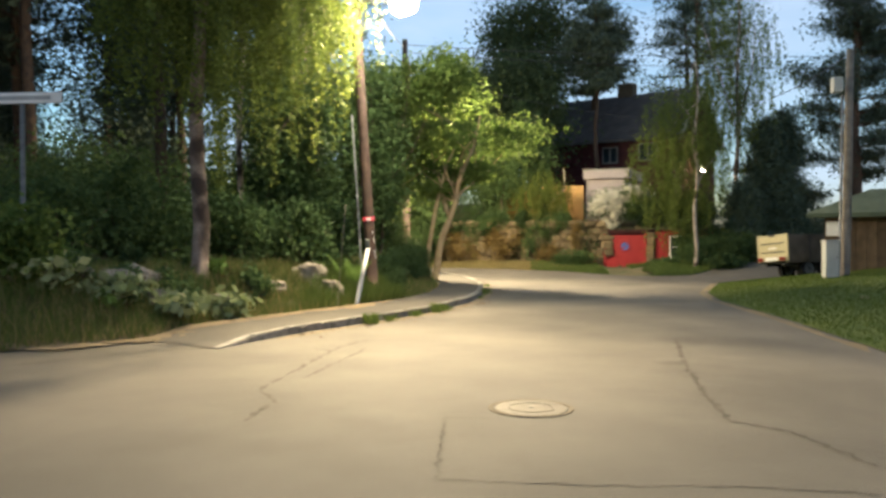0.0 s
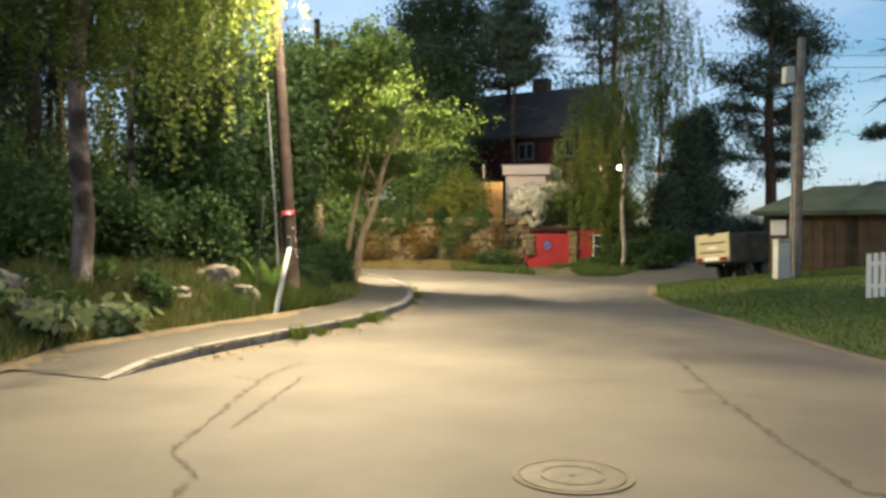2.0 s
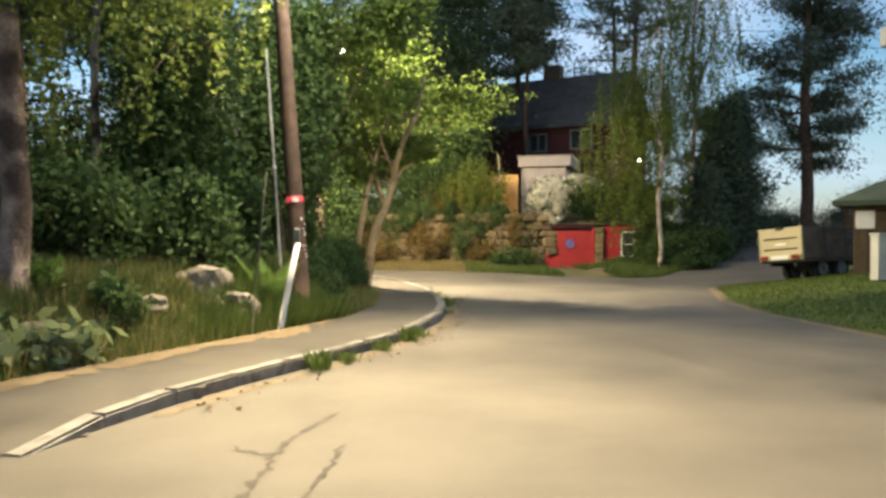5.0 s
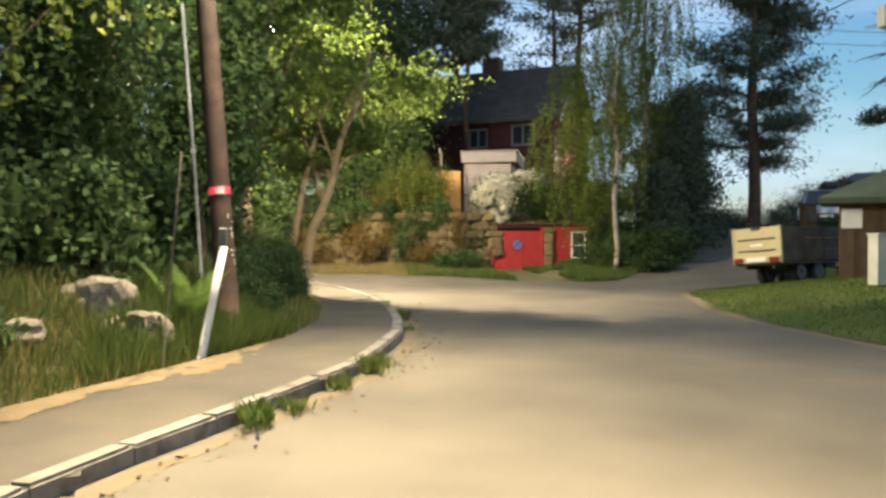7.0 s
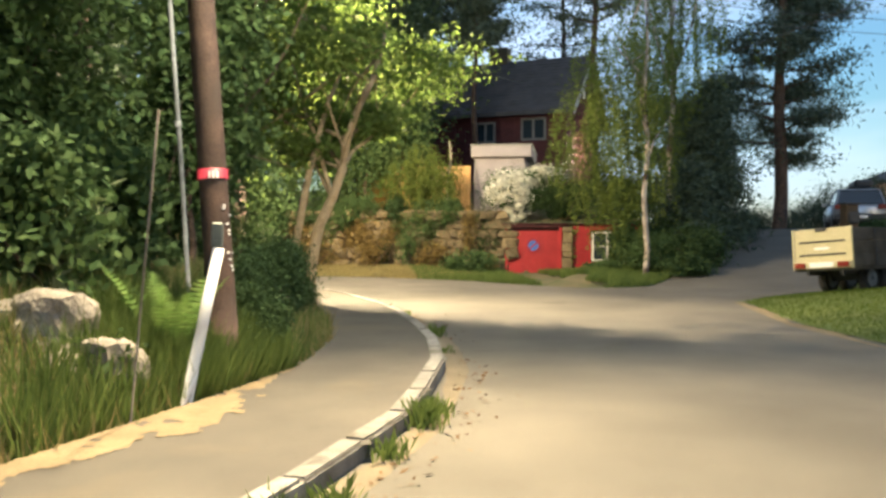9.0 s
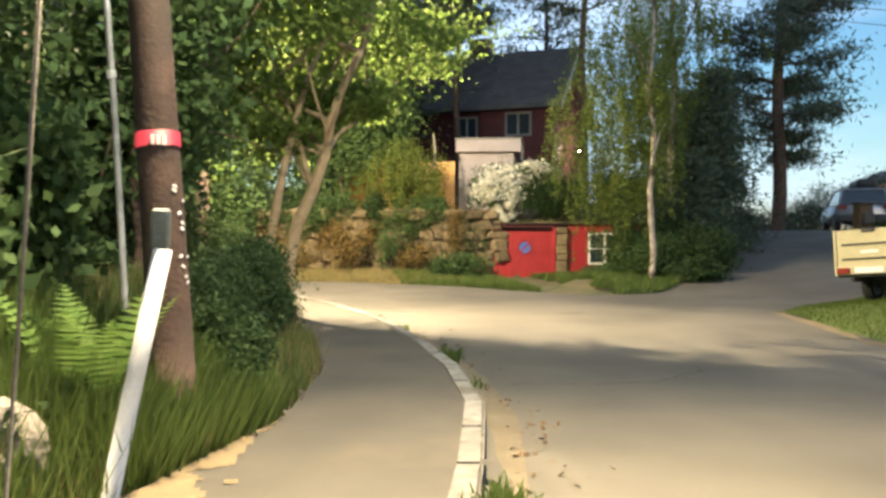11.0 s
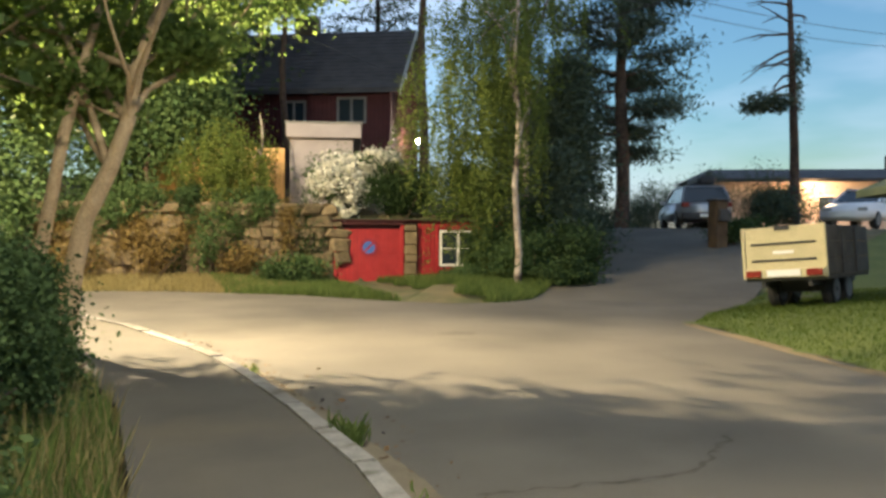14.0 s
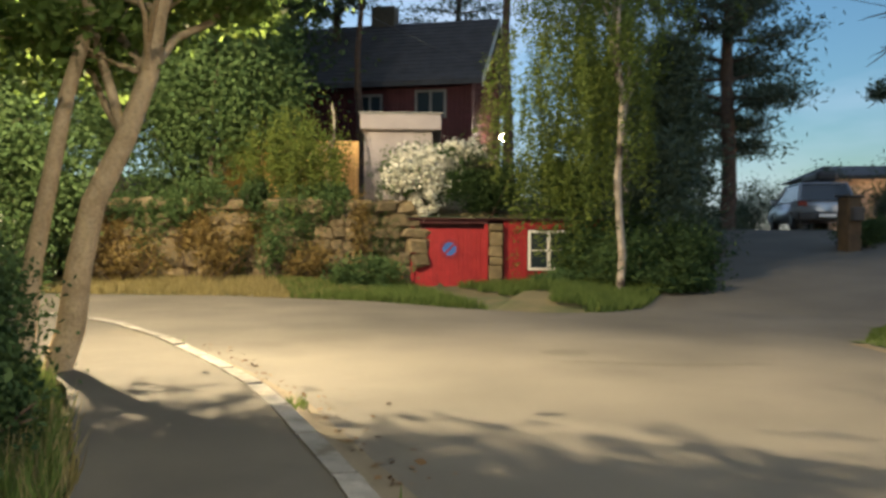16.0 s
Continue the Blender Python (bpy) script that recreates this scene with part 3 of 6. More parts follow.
# ---- retaining wall of rough stones ----
def stone_wall(name, line, top, label):
    ob = empty(name)
    tagged(ob, label, "wall", kind="structure")
    local_rng = random.Random(4)
    for (ax, ay), (bx, by) in zip(line[:-1], line[1:]):
        ln = math.hypot(bx - ax, by - ay)
        ang = math.atan2(by - ay, bx - ax)
        m = Matrix.Translation((ax, ay, 0)) @ Matrix.Rotation(ang, 4, "Z")
        core = box_bm(0, ln, 0.12, 0.6, -0.2, top - 0.05)
        core.transform(m)
        part("wall_core", core, M_MORTAR, ob)
        shapes = []
        for q in range(10):
            bm = bmesh.new()
            box(bm, -0.5, 0.5, -0.5, 0.5, -0.5, 0.5)
            bmesh.ops.bevel(bm, geom=list(bm.edges), offset=0.14, segments=1, affect="EDGES")
            for v in bm.verts:
                v.co += Vector((local_rng.uniform(-0.13, 0.13), local_rng.uniform(-0.16, 0.16), local_rng.uniform(-0.13, 0.13)))
            me = bpy.data.meshes.new("stone")
            bm.to_mesh(me)
            bm.free()
            me.materials.append(M_STONE)
            shapes.append(me)
        z = 0.1
        while z < top - 0.1:
            hh = local_rng.uniform(0.24, 0.42)
            x = local_rng.uniform(-0.2, 0)
            while x < ln:
                w = local_rng.uniform(0.3, 0.75)
                s = new("stone", local_rng.choice(shapes))
                s.parent = ob
                p = m @ Vector((x + w / 2, 0.16 + local_rng.uniform(-0.05, 0.05), z + hh / 2))
                s.matrix_local = Matrix.Translation(p) @ Matrix.Rotation(ang + local_rng.uniform(-0.12, 0.12), 4, "Z") @ Matrix.Rotation(local_rng.uniform(-0.18, 0.18), 4, "Y") @ Matrix.Diagonal((w * 1.02, 0.45, hh * 1.04, 1))
                x += w
            z += hh
    return ob


stone_wall("wall_north", WALL_LINE, 2.35, "rough tan stone retaining wall grown over with dry ivy")

# ---- white annex with flat roof, ochre boarded terrace wall ----
annex = empty("white_annex", (4.72, 38.6, 0), -17)
tagged(annex, "pale rendered annex with a flat overhanging roof slab", "building")
part("wall", box_bm(0, 1.9, 0, 3.5, 1.8, 4.55, 0.01), M_STUCCO, annex)
part("roof_slab", box_bm(-0.1, 2.15, -0.22, 3.7, 4.55, 4.98, 0.02), M_STUCCO, annex)
part("roof_flashing", box_bm(-0.13, 2.18, -0.25, 3.73, 4.98, 5.03), M_GALV, annex)

fence_o = empty("ochre_terrace_wall", (4.6, 38.75, 0), 163)
tagged(fence_o, "ochre upright-board terrace wall lit by a warm lamp", "fence")
x = 0.0
while x < 4.4:
    part("board", box_bm(x, x + 0.13, -0.02, 0.02, 2.3, 4.25, 0.006), M_OCHRE, fence_o)
    x += 0.14
part("rail", box_bm(0, 4.4, 0.021, 0.07, 2.6, 2.7), M_OCHRE, fence_o)
part("rail", box_bm(0, 4.4, 0.021, 0.07, 3.9, 4.0), M_OCHRE, fence_o)

# ---- red house ----
HOUSE_TURN = -31
house = empty("red_house", (9.97, 44.3, 0), HOUSE_TURN)
tagged(house, "red timber house, its red darkened for shade, with a steep dark tiled roof", "house")
HL, HD, HE, HR, HB = 8.5, 6.6, 7.6, 10.35, 2.5   # length, depth, eave, ridge, base
bm = bmesh.new()
prof = [(0, HB), (HD, HB), (HD, HE), (HD / 2, HR - 0.15), (0, HE)]
a = [bm.verts.new((0, y, z)) for y, z in prof]
b = [bm.verts.new((-HL, y, z)) for y, z in prof]
bm.faces.new(a)
bm.faces.new(b[::-1])
for k in range(5):
    bm.faces.new((a[k], b[k], b[(k + 1) % 5], a[(k + 1) % 5]))
bmesh.ops.recalc_face_normals(bm, faces=bm.faces)
part("wall", bm, M_SHADEDRED, house)
for side in (0, 1):
    bm = bmesh.new()
    y0, z0, y1, z1 = (-0.5, HE - 0.42, HD / 2, HR) if side == 0 else (HD + 0.5, HE - 0.42, HD / 2, HR)
    q = [bm.verts.new(p) for p in ((0.45, y0, z0), (-HL - 0.45, y0, z0), (-HL - 0.45, y1, z1), (0.45, y1, z1), (0.45, y0, z0 + 0.16), (-HL - 0.45, y0, z0 + 0.16), (-HL - 0.45, y1, z1 + 0.16), (0.45, y1, z1 + 0.16))]
    for f in ((0, 1, 2, 3), (7, 6, 5, 4), (0, 4, 5, 1), (1, 5, 6, 2), (2, 6, 7, 3), (3, 7, 4, 0)):
        bm.faces.new([q[k] for k in f])
    bmesh.ops.recalc_face_normals(bm, faces=bm.faces)
    roof = part("roof", bm, M_ROOF, house)
    # courses of tile
    n = 16
    for c in range(n):
        t0 = c / n
        ya, za = y0 + (y1 - y0) * t0, z0 + (z1 - z0) * t0 + 0.16
        yb, zb = y0 + (y1 - y0) * (t0 + 1 / n), z0 + (z1 - z0) * (t0 + 1 / n) + 0.16
        bm = bmesh.new()
        v = [bm.verts.new(p) for p in ((0.46, ya, za + 0.045), (-HL - 0.46, ya, za + 0.045), (-HL - 0.46, yb, zb + 0.008), (0.46, yb, zb + 0.008), (0.46, ya, za + 0.002), (-HL - 0.46, ya, za + 0.002))]
        bm.faces.new((v[0], v[1], v[2], v[3]))
        bm.faces.new((v[4], v[5], v[1], v[0]))
        part("tile_course", bm, M_ROOF, house)
    # barge board
    bm = bmesh.new()
    v = [bm.verts.new(p) for p in ((0.47, y0, z0 - 0.12), (0.47, y1, z1 - 0.12), (0.47, y1, z1 + 0.2), (0.47, y0, z0 + 0.2), (0.5, y0, z0 - 0.12), (0.5, y1, z1 - 0.12), (0.5, y1, z1 + 0.2), (0.5, y0, z0 + 0.2))]
    for f in ((0, 1, 2, 3), (7, 6, 5, 4), (0, 4, 5, 1), (1, 5, 6, 2), (2, 6, 7, 3), (3, 7, 4, 0)):
        bm.faces.new([v[k] for k in f])
    bmesh.ops.recalc_face_normals(bm, faces=bm.faces)
    part("barge_board", bm, M_GREYBOX, house, "pale grey barge board")
part("chimney", box_bm(-4.9, -3.9, HD / 2 - 0.2, HD / 2 + 0.5, HR - 0.6, HR + 0.9, 0.02), M_MORTAR, house)
tube("vent_pipe", [(-0.9, HD / 2 - 0.1, HR - 0.1), (-0.9, HD / 2 - 0.1, HR + 0.35)], 0.06, M_DARK, house)
part("gable_light", box_bm(0.0, 0.05, HD / 2 - 0.15, HD / 2 + 0.1, 8.4, 8.8), M_WHITE, house)
bm = bmesh.new()
for k in range(38):
    box(bm, 0.0, 0.022, k * 0.175 + 0.02, k * 0.175 + 0.05, HB, min(HE + 0.8 * min(k * 0.175, HD - k * 0.175), HR - 0.2))
part("cladding_relief", bm, M_SHADEDRED, house)
bm = bmesh.new()
for k in range(48):
    box(bm, -k * 0.175 - 0.05, -k * 0.175 - 0.02, -0.022, 0.0, HB, HE - 0.35)
part("cladding_relief", bm, M_SHADEDRED, house)
part("corner_board", box_bm(-0.1, 0.03, -0.035, 0.1, HB, HE - 0.3), M_SHADEDRED, house)


def house_window(x0, x1, z0, z1):
    w = empty("window")
    w.parent = house
    for nm, b in (("frame", (x0, x0 + 0.1, z0, z1)), ("frame", (x1 - 0.1, x1, z0, z1)), ("frame", (x0 + 0.1, x1 - 0.1, z1 - 0.1, z1)), ("sill", (x0 + 0.1, x1 - 0.1, z0, z0 + 0.1)),
                  ("mullion", ((x0 + x1) / 2 - 0.05, (x0 + x1) / 2 + 0.05, z0 + 0.1, z1 - 0.1))):
        part(nm, box_bm(b[0], b[1], -0.06, 0.0, b[2], b[3], 0.006), M_DIMFRAME, w)
    part("pane", box_bm(x0 + 0.09, x1 - 0.09, -0.03, -0.024, z0 + 0.09, z1 - 0.09), M_GLASS, w)


house_window(-2.15, -0.95, 6.05, 7.1)
house_window(-4.4, -3.4, 6.0, 7.0)
hl = empty("house_wall_lamp", LAMP_HOUSE)
tagged(hl, "small bright lantern by the house gable", "lamp")
bm = bmesh.new()
bmesh.ops.create_uvsphere(bm, u_segments=12, v_segments=8, radius=0.15)
part("globe", bm, M_GLOWH, hl, "", True).visible_shadow = False
tube("lamp_post", [(0, 0.02, -0.18), (0, 0.02, -1.6)], 0.035, M_DARK, hl)
part("cap", box_bm(-0.12, 0.12, -0.12, 0.12, 0.185, 0.22, 0.02), M_DARK, hl)

# ---- poles, lamps, wires ----
wp = empty("utility_pole")
tagged(wp, "dark tarred wooden utility pole with a red number plate", "utility pole")
P0, P1 = Vector((-1.55, 15.9, 0.35)), Vector((-2.15, 16.35, 8.6))
tube("pole", [tuple(P0.lerp(P1, k / 12)) for k in range(13)], list(np.linspace(0.132, 0.1, 13)), M_POLE, wp, 16)


def on_pole(z):
    return P0.lerp(P1, (z - P0.z) / (P1.z - P0.z))


tube("number_plate", [tuple(on_pole(2.02)), tuple(on_pole(2.11))], [0.134, 0.134], M_REDBAND, wp, 16)
for k in range(3):
    for q in range(2):
        aa = radians(-96 + k * 14) + q * radians(4.5)
        ctr = on_pole(2.06)
        bx = box_bm(-0.006, 0.006, -0.003, 0.003, -0.03, 0.03)
        bx.transform(Matrix.Translation((ctr.x + 0.136 * math.cos(aa), ctr.y + 0.136 * math.sin(aa), ctr.z)) @ Matrix.Rotation(aa + math.pi / 2, 4, "Z"))
        part("figure_bar", bx, M_WHITE, wp, "worn white figure bar")
lr = random.Random(3)
for k in range(12):
    ctr, aa = on_pole(1.2 + 0.7 * lr.random()), radians(-80 + 75 * lr.random())
    bx = box_bm(-0.014, 0.014, -0.003, 0.003, -0.006, 0.01)
    bx.transform(Matrix.Translation((ctr.x + 0.1305 * math.cos(aa), ctr.y + 0.1305 * math.sin(aa), ctr.z)) @ Matrix.Rotation(aa + math.pi / 2, 4, "Z") @ Matrix.Rotation(lr.uniform(-0.6, 0.6), 4, "Y"))
    part("paper_scrap", bx, M_WHITE, wp, "torn white paper scrap")


def lamp_head(parent, place, along):
    """Street lamp head: a flat tapered shell with a glowing bowl."""
    ang = math.atan2(along[1], along[0])
    bm = box_bm(-0.38, 0.38, -0.14, 0.14, 0.06, 0.17, 0.05)
    bm.transform(Matrix.Translation(place) @ Matrix.Rotation(ang, 4, "Z"))
    shell = part("lamp_head", bm, M_GREYBOX, parent)
    bm = bmesh.new()
    bmesh.ops.create_uvsphere(bm, u_segments=16, v_segments=10, radius=0.22)
    bm.transform(Matrix.Translation(place) @ Matrix.Rotation(ang, 4, "Z") @ Matrix.Diagonal((1.45, 0.95, 0.85, 1)))
    g = part("lamp_bowl", bm, M_GLOW, parent, "glowing lamp bowl", True)
    g.visible_shadow = False


top = on_pole(7.0)
tube("lamp_arm", [tuple(top), (top.x + 0.5, top.y - 0.4, 7.0), (LAMP_1[0] - 0.3, LAMP_1[1] + 0.2, LAMP_1[2] + 0.14)], 0.03, M_DARK, wp)
lamp_head(wp, LAMP_1, (1, -0.5))

gp = empty("galvanised_stay_pole")
tagged(gp, "thin galvanised steel pole behind the utility pole", "pole")
tube("pole", [(-2.02, 16.9, H(-2.02, 16.9) - 0.1), (-2.13, 17.0, 2.3), (-2.3, 17.1, 4.6)], [0.024, 0.024, 0.022], M_GALV, gp, 10)
tube("clamp", [(-2.155, 17.02, 2.62), (-2.16, 17.02, 2.68)], [0.034, 0.034], M_GALV, gp, 10)

p3 = empty("far_lamp_pole")
tagged(p3, "dark wooden lamp pole behind the trees", "street lamp")
tube("pole", [(-2.95, 30.2, 0.3), (-3.05, 30.2, 9.6)], [0.15, 0.11], M_POLE, p3, 12)
tube("lamp_arm", [(-3.0, 30.2, 7.4), (-2.6, 30.15, 7.6), (-2.4, 30.1, 7.55)], 0.03, M_DARK, p3)
lamp_head(p3, LAMP_2, (1, -0.2))

rp = empty("roadside_pole")
tagged(rp, "weathered grey wooden pole with a transformer box", "utility pole")
rz = H(10.25, 20.3)
tube("pole", [(10.23, 20.3, rz - 0.1), (10.28, 20.3, 3.0), (10.33, 20.3, 6.6)], [0.12, 0.11, 0.095], M_POLEGREY, rp, 12)
tube("conduit", [(10.05, 20.2, rz), (10.08, 20.2, 3.0), (10.1, 20.2, 5.4)], 0.03, M_GALV, rp)
part("junction_box", box_bm(9.83, 10.07, 20.05, 20.3, 5.45, 5.85, 0.02), M_GREYBOX, rp)

cab = empty("cable_cabinet", (9.79, 20.05, rz - 0.02), 4)
tagged(cab, "pale grey steel cable cabinet beside the pole", "cabinet")
part("body", box_bm(-0.18, 0.16, -0.12, 0.16, 0.0, 0.92, 0.012), M_GREYBOX, cab)
part("lid", box_bm(-0.2, 0.18, -0.15, 0.18, 0.925, 0.97, 0.012), M_GREYBOX, cab)
part("door", box_bm(-0.155, 0.135, -0.135, -0.122, 0.14, 0.88, 0.004), M_GREYBOX, cab)
part("lock", box_bm(0.09, 0.11, -0.145, -0.137, 0.5, 0.56), M_DARK, cab)


def wire(a, b, sag, n=14):
    pts = []
    for k in range(n + 1):
        t = k / n
        p = Vector(a).lerp(Vector(b), t)
        pts.append((p.x, p.y, p.z - 4 * sag * t * (1 - t)))
    ob = tube("overhead_cable", pts, 0.014, M_DARK, None, 5)
    tagged(ob, "thin black overhead cable strung between poles", "cable", "overhead cables")


wire(tuple(P1 - Vector((0, 0, 0.5))), (-3.05, 30.2, 9.3), 0.3)
wire(tuple(P1 - Vector((0, 0, 0.3))), (34, 33, 11.0), 0.9)
wire((-3.05, 30.2, 9.4), (40, 44, 12.4), 0.9)
wire((-3.05, 30.2, 9.1), (40, 44, 11.8), 1.0)
wire((-3.05, 30.2, 8.4), (12.0, 47.5, 8.6), 0.5)
wire((10.33, 20.3, 6.5), (12.4, 47.0, 9.8), 0.8)

# ---- leaning marker post ----
bol = empty("marker_post")
tagged(bol, "leaning white plastic marker post with a grey cap", "post")
B0, B1 = Vector((-1.73, 14.95, 0.2)), Vector((-1.49, 15.0, 1.42))
tube("post", [tuple(B0), tuple(B0.lerp(B1, 0.5)), tuple(B1)], [0.045, 0.045, 0.045], M_WHITE, bol, 10)
bx = box_bm(-0.045, 0.045, -0.036, 0.036, -0.1, 0.1, 0.014)
bx.transform(Matrix.Translation(B1 + Vector((-0.01, 0.0, 0.1))) @ Matrix.Rotation(radians(2), 4, "Y"))
part("cap", bx, M_CAP, bol, "weathered grey cap")

# ---- thin marker rod by the verge ----
rod = tube("snow_rod", [(-2.0, 14.3, H(-2.0, 14.3) - 0.05), (-1.86, 14.1, 1.2), (-1.69, 13.76, 2.3)], 0.008, M_POLEGREY, None, 8)
tagged(rod, "thin grey snow marker rod in the verge", "rod")

# ---- street-name sign post at the corner ----
sp = empty("street_sign_post", (-7.1, 11.6, H(-7.1, 11.6)), 0)
tagged(sp, "grey steel post carrying a white street-name plate", "sign post")
SZ = 4.15 - H(-7.1, 11.6)
tube("post", [(0, 0, -0.1), (0, 0, SZ - 0.1)], 0.045, M_GALV, sp, 10)
part("name_plate", box_bm(-0.75, 0.75, -0.02, 0.02, SZ - 0.1, SZ + 0.1, 0.01), M_WHITE, sp)
part("writing", box_bm(-0.6, 0.55, -0.024, -0.0205, SZ - 0.035, SZ + 0.035), M_GREYBOX, sp)

# ---- trailer ----
TA = math.degrees(math.atan2(0.43, 0.9))
tr = empty("utility_trailer", (9.5, 23.95, 0.0), TA)
tr.rotation_euler = (radians(-4.5), 0, radians(TA))
tagged(tr, "cream-tailed box trailer with dark weathered sides", "trailer")
tw, t0, t1, tl = 0.63, 0.93, 1.74, 2.5
tg = H(10.4, 24.5)
part("tailgate", box_bm(0, 0.035, -tw, tw, t0, t1, 0.01), M_CREAM, tr, "cream painted tailgate")
part("tail_frame", box_bm(-0.02, 0.04, -tw - 0.03, -tw + 0.02, t0 - 0.03, t1 + 0.01, 0.006), M_CREAM, tr)
part("tail_frame", box_bm(-0.02, 0.04, tw - 0.02, tw + 0.03, t0 - 0.03, t1 + 0.01, 0.006), M_CREAM, tr)
for zz in (1.18, 1.45):
    part("tail_rib", box_bm(-0.022, 0.0, -tw + 0.12, tw - 0.12, zz, zz + 0.035, 0.008), M_DARK, tr)
part("light_bar", box_bm(-0.05, 0.0, -tw, tw, t0 - 0.02, t0 + 0.13, 0.01), M_CREAM, tr)
part("tail_light", box_bm(-0.075, -0.051, -tw + 0.03, -tw + 0.28, t0, t0 + 0.11, 0.01), M_TAIL, tr, "red tail light")
part("tail_light", box_bm(-0.075, -0.051, tw - 0.28, tw - 0.03, t0, t0 + 0.11, 0.01), M_TAIL, tr, "red tail light")
part("number_plate", box_bm(-0.065, -0.051, -0.26, 0.26, t0 + 0.005, t0 + 0.11), M_WHITE, tr, "white number plate")
part("latch", box_bm(-0.03, 0.0, -0.12, 0.12, t1 - 0.06, t1 + 0.01, 0.008), M_DARK, tr)
part("label_plate", box_bm(-0.012, -0.001, -0.16, 0.16, 1.3, 1.35), M_WHITE, tr)
for sy in (-1, 1):
    for q, (za, zb) in enumerate(((t0, 1.19), (1.2, 1.46), (1.47, t1 - 0.02))):
        part("side_board", box_bm(0.04, tl, sy * tw - 0.02, sy * tw + 0.02, za, zb, 0.008), M_TRAILER, tr)
    for xx in (0.8, 1.6):
        part("side_post", box_bm(xx, xx + 0.05, sy * (tw + 0.035) - 0.014, sy * (tw + 0.035) + 0.014, t0, t1 - 0.03, 0.005), M_DARK, tr)
part("front_board", box_bm(tl, tl + 0.04, -tw, tw, t0, t1 - 0.02, 0.008), M_TRAILER, tr)
part("floor", box_bm(0.04, tl, -tw, tw, t0 - 0.07, t0 - 0.01), M_TRAILER, tr)
part("axle", box_bm(0.86, 0.94, -tw + 0.1, tw - 0.1, tg + 0.25, tg + 0.33), M_DARK, tr)
part("chassis", box_bm(0.05, tl, -0.4, -0.34, t0 - 0.16, t0 - 0.07), M_DARK, tr)
part("chassis", box_bm(0.05, tl, 0.34, 0.4, t0 - 0.16, t0 - 0.07), M_DARK, tr)
part("axle_mount", box_bm(0.8, 1.0, -0.45, 0.45, tg + 0.33, t0 - 0.07), M_DARK, tr)


def wheel(parent, x, y, z, r, w):
    """Wheel on an axle along y."""
    hub = empty("wheel")
    hub.parent = parent
    hub.location = (x, y, z)
    v, f = tube_arrays([(0, -w / 2, 0), (0, -w / 2 + 0.02, 0), (0, w / 2 - 0.02, 0), (0, w / 2, 0)], [r - 0.03, r, r, r - 0.03], 24)
    raw("tyre", v, f, M_RUBBER, hub, "", True)
    v, f = tube_arrays([(0, -w / 2 - 0.008, 0), (0, w / 2 + 0.008, 0)], [r * 0.6, r * 0.6], 18)
    raw("rim", v, f, M_GALV, hub)


for sy in (-1, 1):
    wheel(tr, 0.9, sy * (tw - 0.2), tg + 0.29, 0.3, 0.17)
    wheel(tr, 1.62, sy * (tw - 0.2), tg + 0.3, 0.3, 0.17)
tube("drawbar", [(tl, 0, t0 - 0.12), (tl + 1.0, 0, t0 - 0.2)], 0.04, M_DARK, tr)
tube("jockey_wheel_leg", [(tl + 0.8, 0.06, t0 - 0.1), (tl + 0.8, 0.06, H(12.6, 25.3) - 0.02)], 0.03, M_GALV, tr)

# ---- brown shed with hipped mossy roof ----
SHED_TURN = -35
shed = empty("shed", (10.43, 22.32, 0), SHED_TURN)
tagged(shed, "brown board shed with a low mossy hipped roof", "shed")
sl, sd, sb, se, sr = 6.0, 1.5, 0.55, 2.4, 3.05
part("wall", box_bm(0.03, sl - 0.03, 0.03, sd, sb - 0.4, se), M_BROWN, shed)
x = 0.0
k = 0
while x < sl:
    part("board", box_bm(x, x + 0.14, -0.02 if k % 2 else 0.0, 0.03, sb - 0.1, se, 0.004), M_BROWN, shed)
    x += 0.135
    k += 1
y = 0.03
while y < sd:
    part("board", box_bm(-0.02, 0.03, y, y + 0.14, sb - 0.1, se, 0.004), M_BROWN, shed)
    y += 0.15
bm = bmesh.new()
o = 0.42
c = [bm.verts.new(p) for p in ((-o, -o, se - 0.05), (sl + o, -o, se - 0.05), (sl + o, sd + o, se - 0.05), (-o, sd + o, se - 0.05), (1.0, sd / 2, sr), (sl - 1.0, sd / 2, sr),
                               (-o, -o, se - 0.17), (sl + o, -o, se - 0.17), (sl + o, sd + o, se - 0.17), (-o, sd + o, se - 0.17))]
for f in ((0, 1, 5, 4), (1, 2, 5), (2, 3, 4, 5), (3, 0, 4), (6, 7, 1, 0), (7, 8, 2, 1), (8, 9, 3, 2), (9, 6, 0, 3), (9, 8, 7, 6)):
    bm.faces.new([c[k] for k in f])
bmesh.ops.recalc_face_normals(bm, faces=bm.faces)
part("roof", bm, M_GREENROOF, shed)
notice = empty("notice_board", shed.matrix_basis @ Vector((0.03, -0.024, 0)), SHED_TURN)
tagged(notice, "pale square notice board screwed to the shed wall", "sign")
part("board", box_bm(0, 0.4, -0.03, 0.0, 1.7, 2.12, 0.006), M_WHITE, notice)
for k, (nx, nz) in enumerate(((0.03, 1.73), (0.37, 1.73), (0.03, 2.09), (0.37, 2.09))):
    part("screw", box_bm(nx - 0.008, nx + 0.008, -0.036, -0.031, nz - 0.008, nz + 0.008), M_DARK, notice)

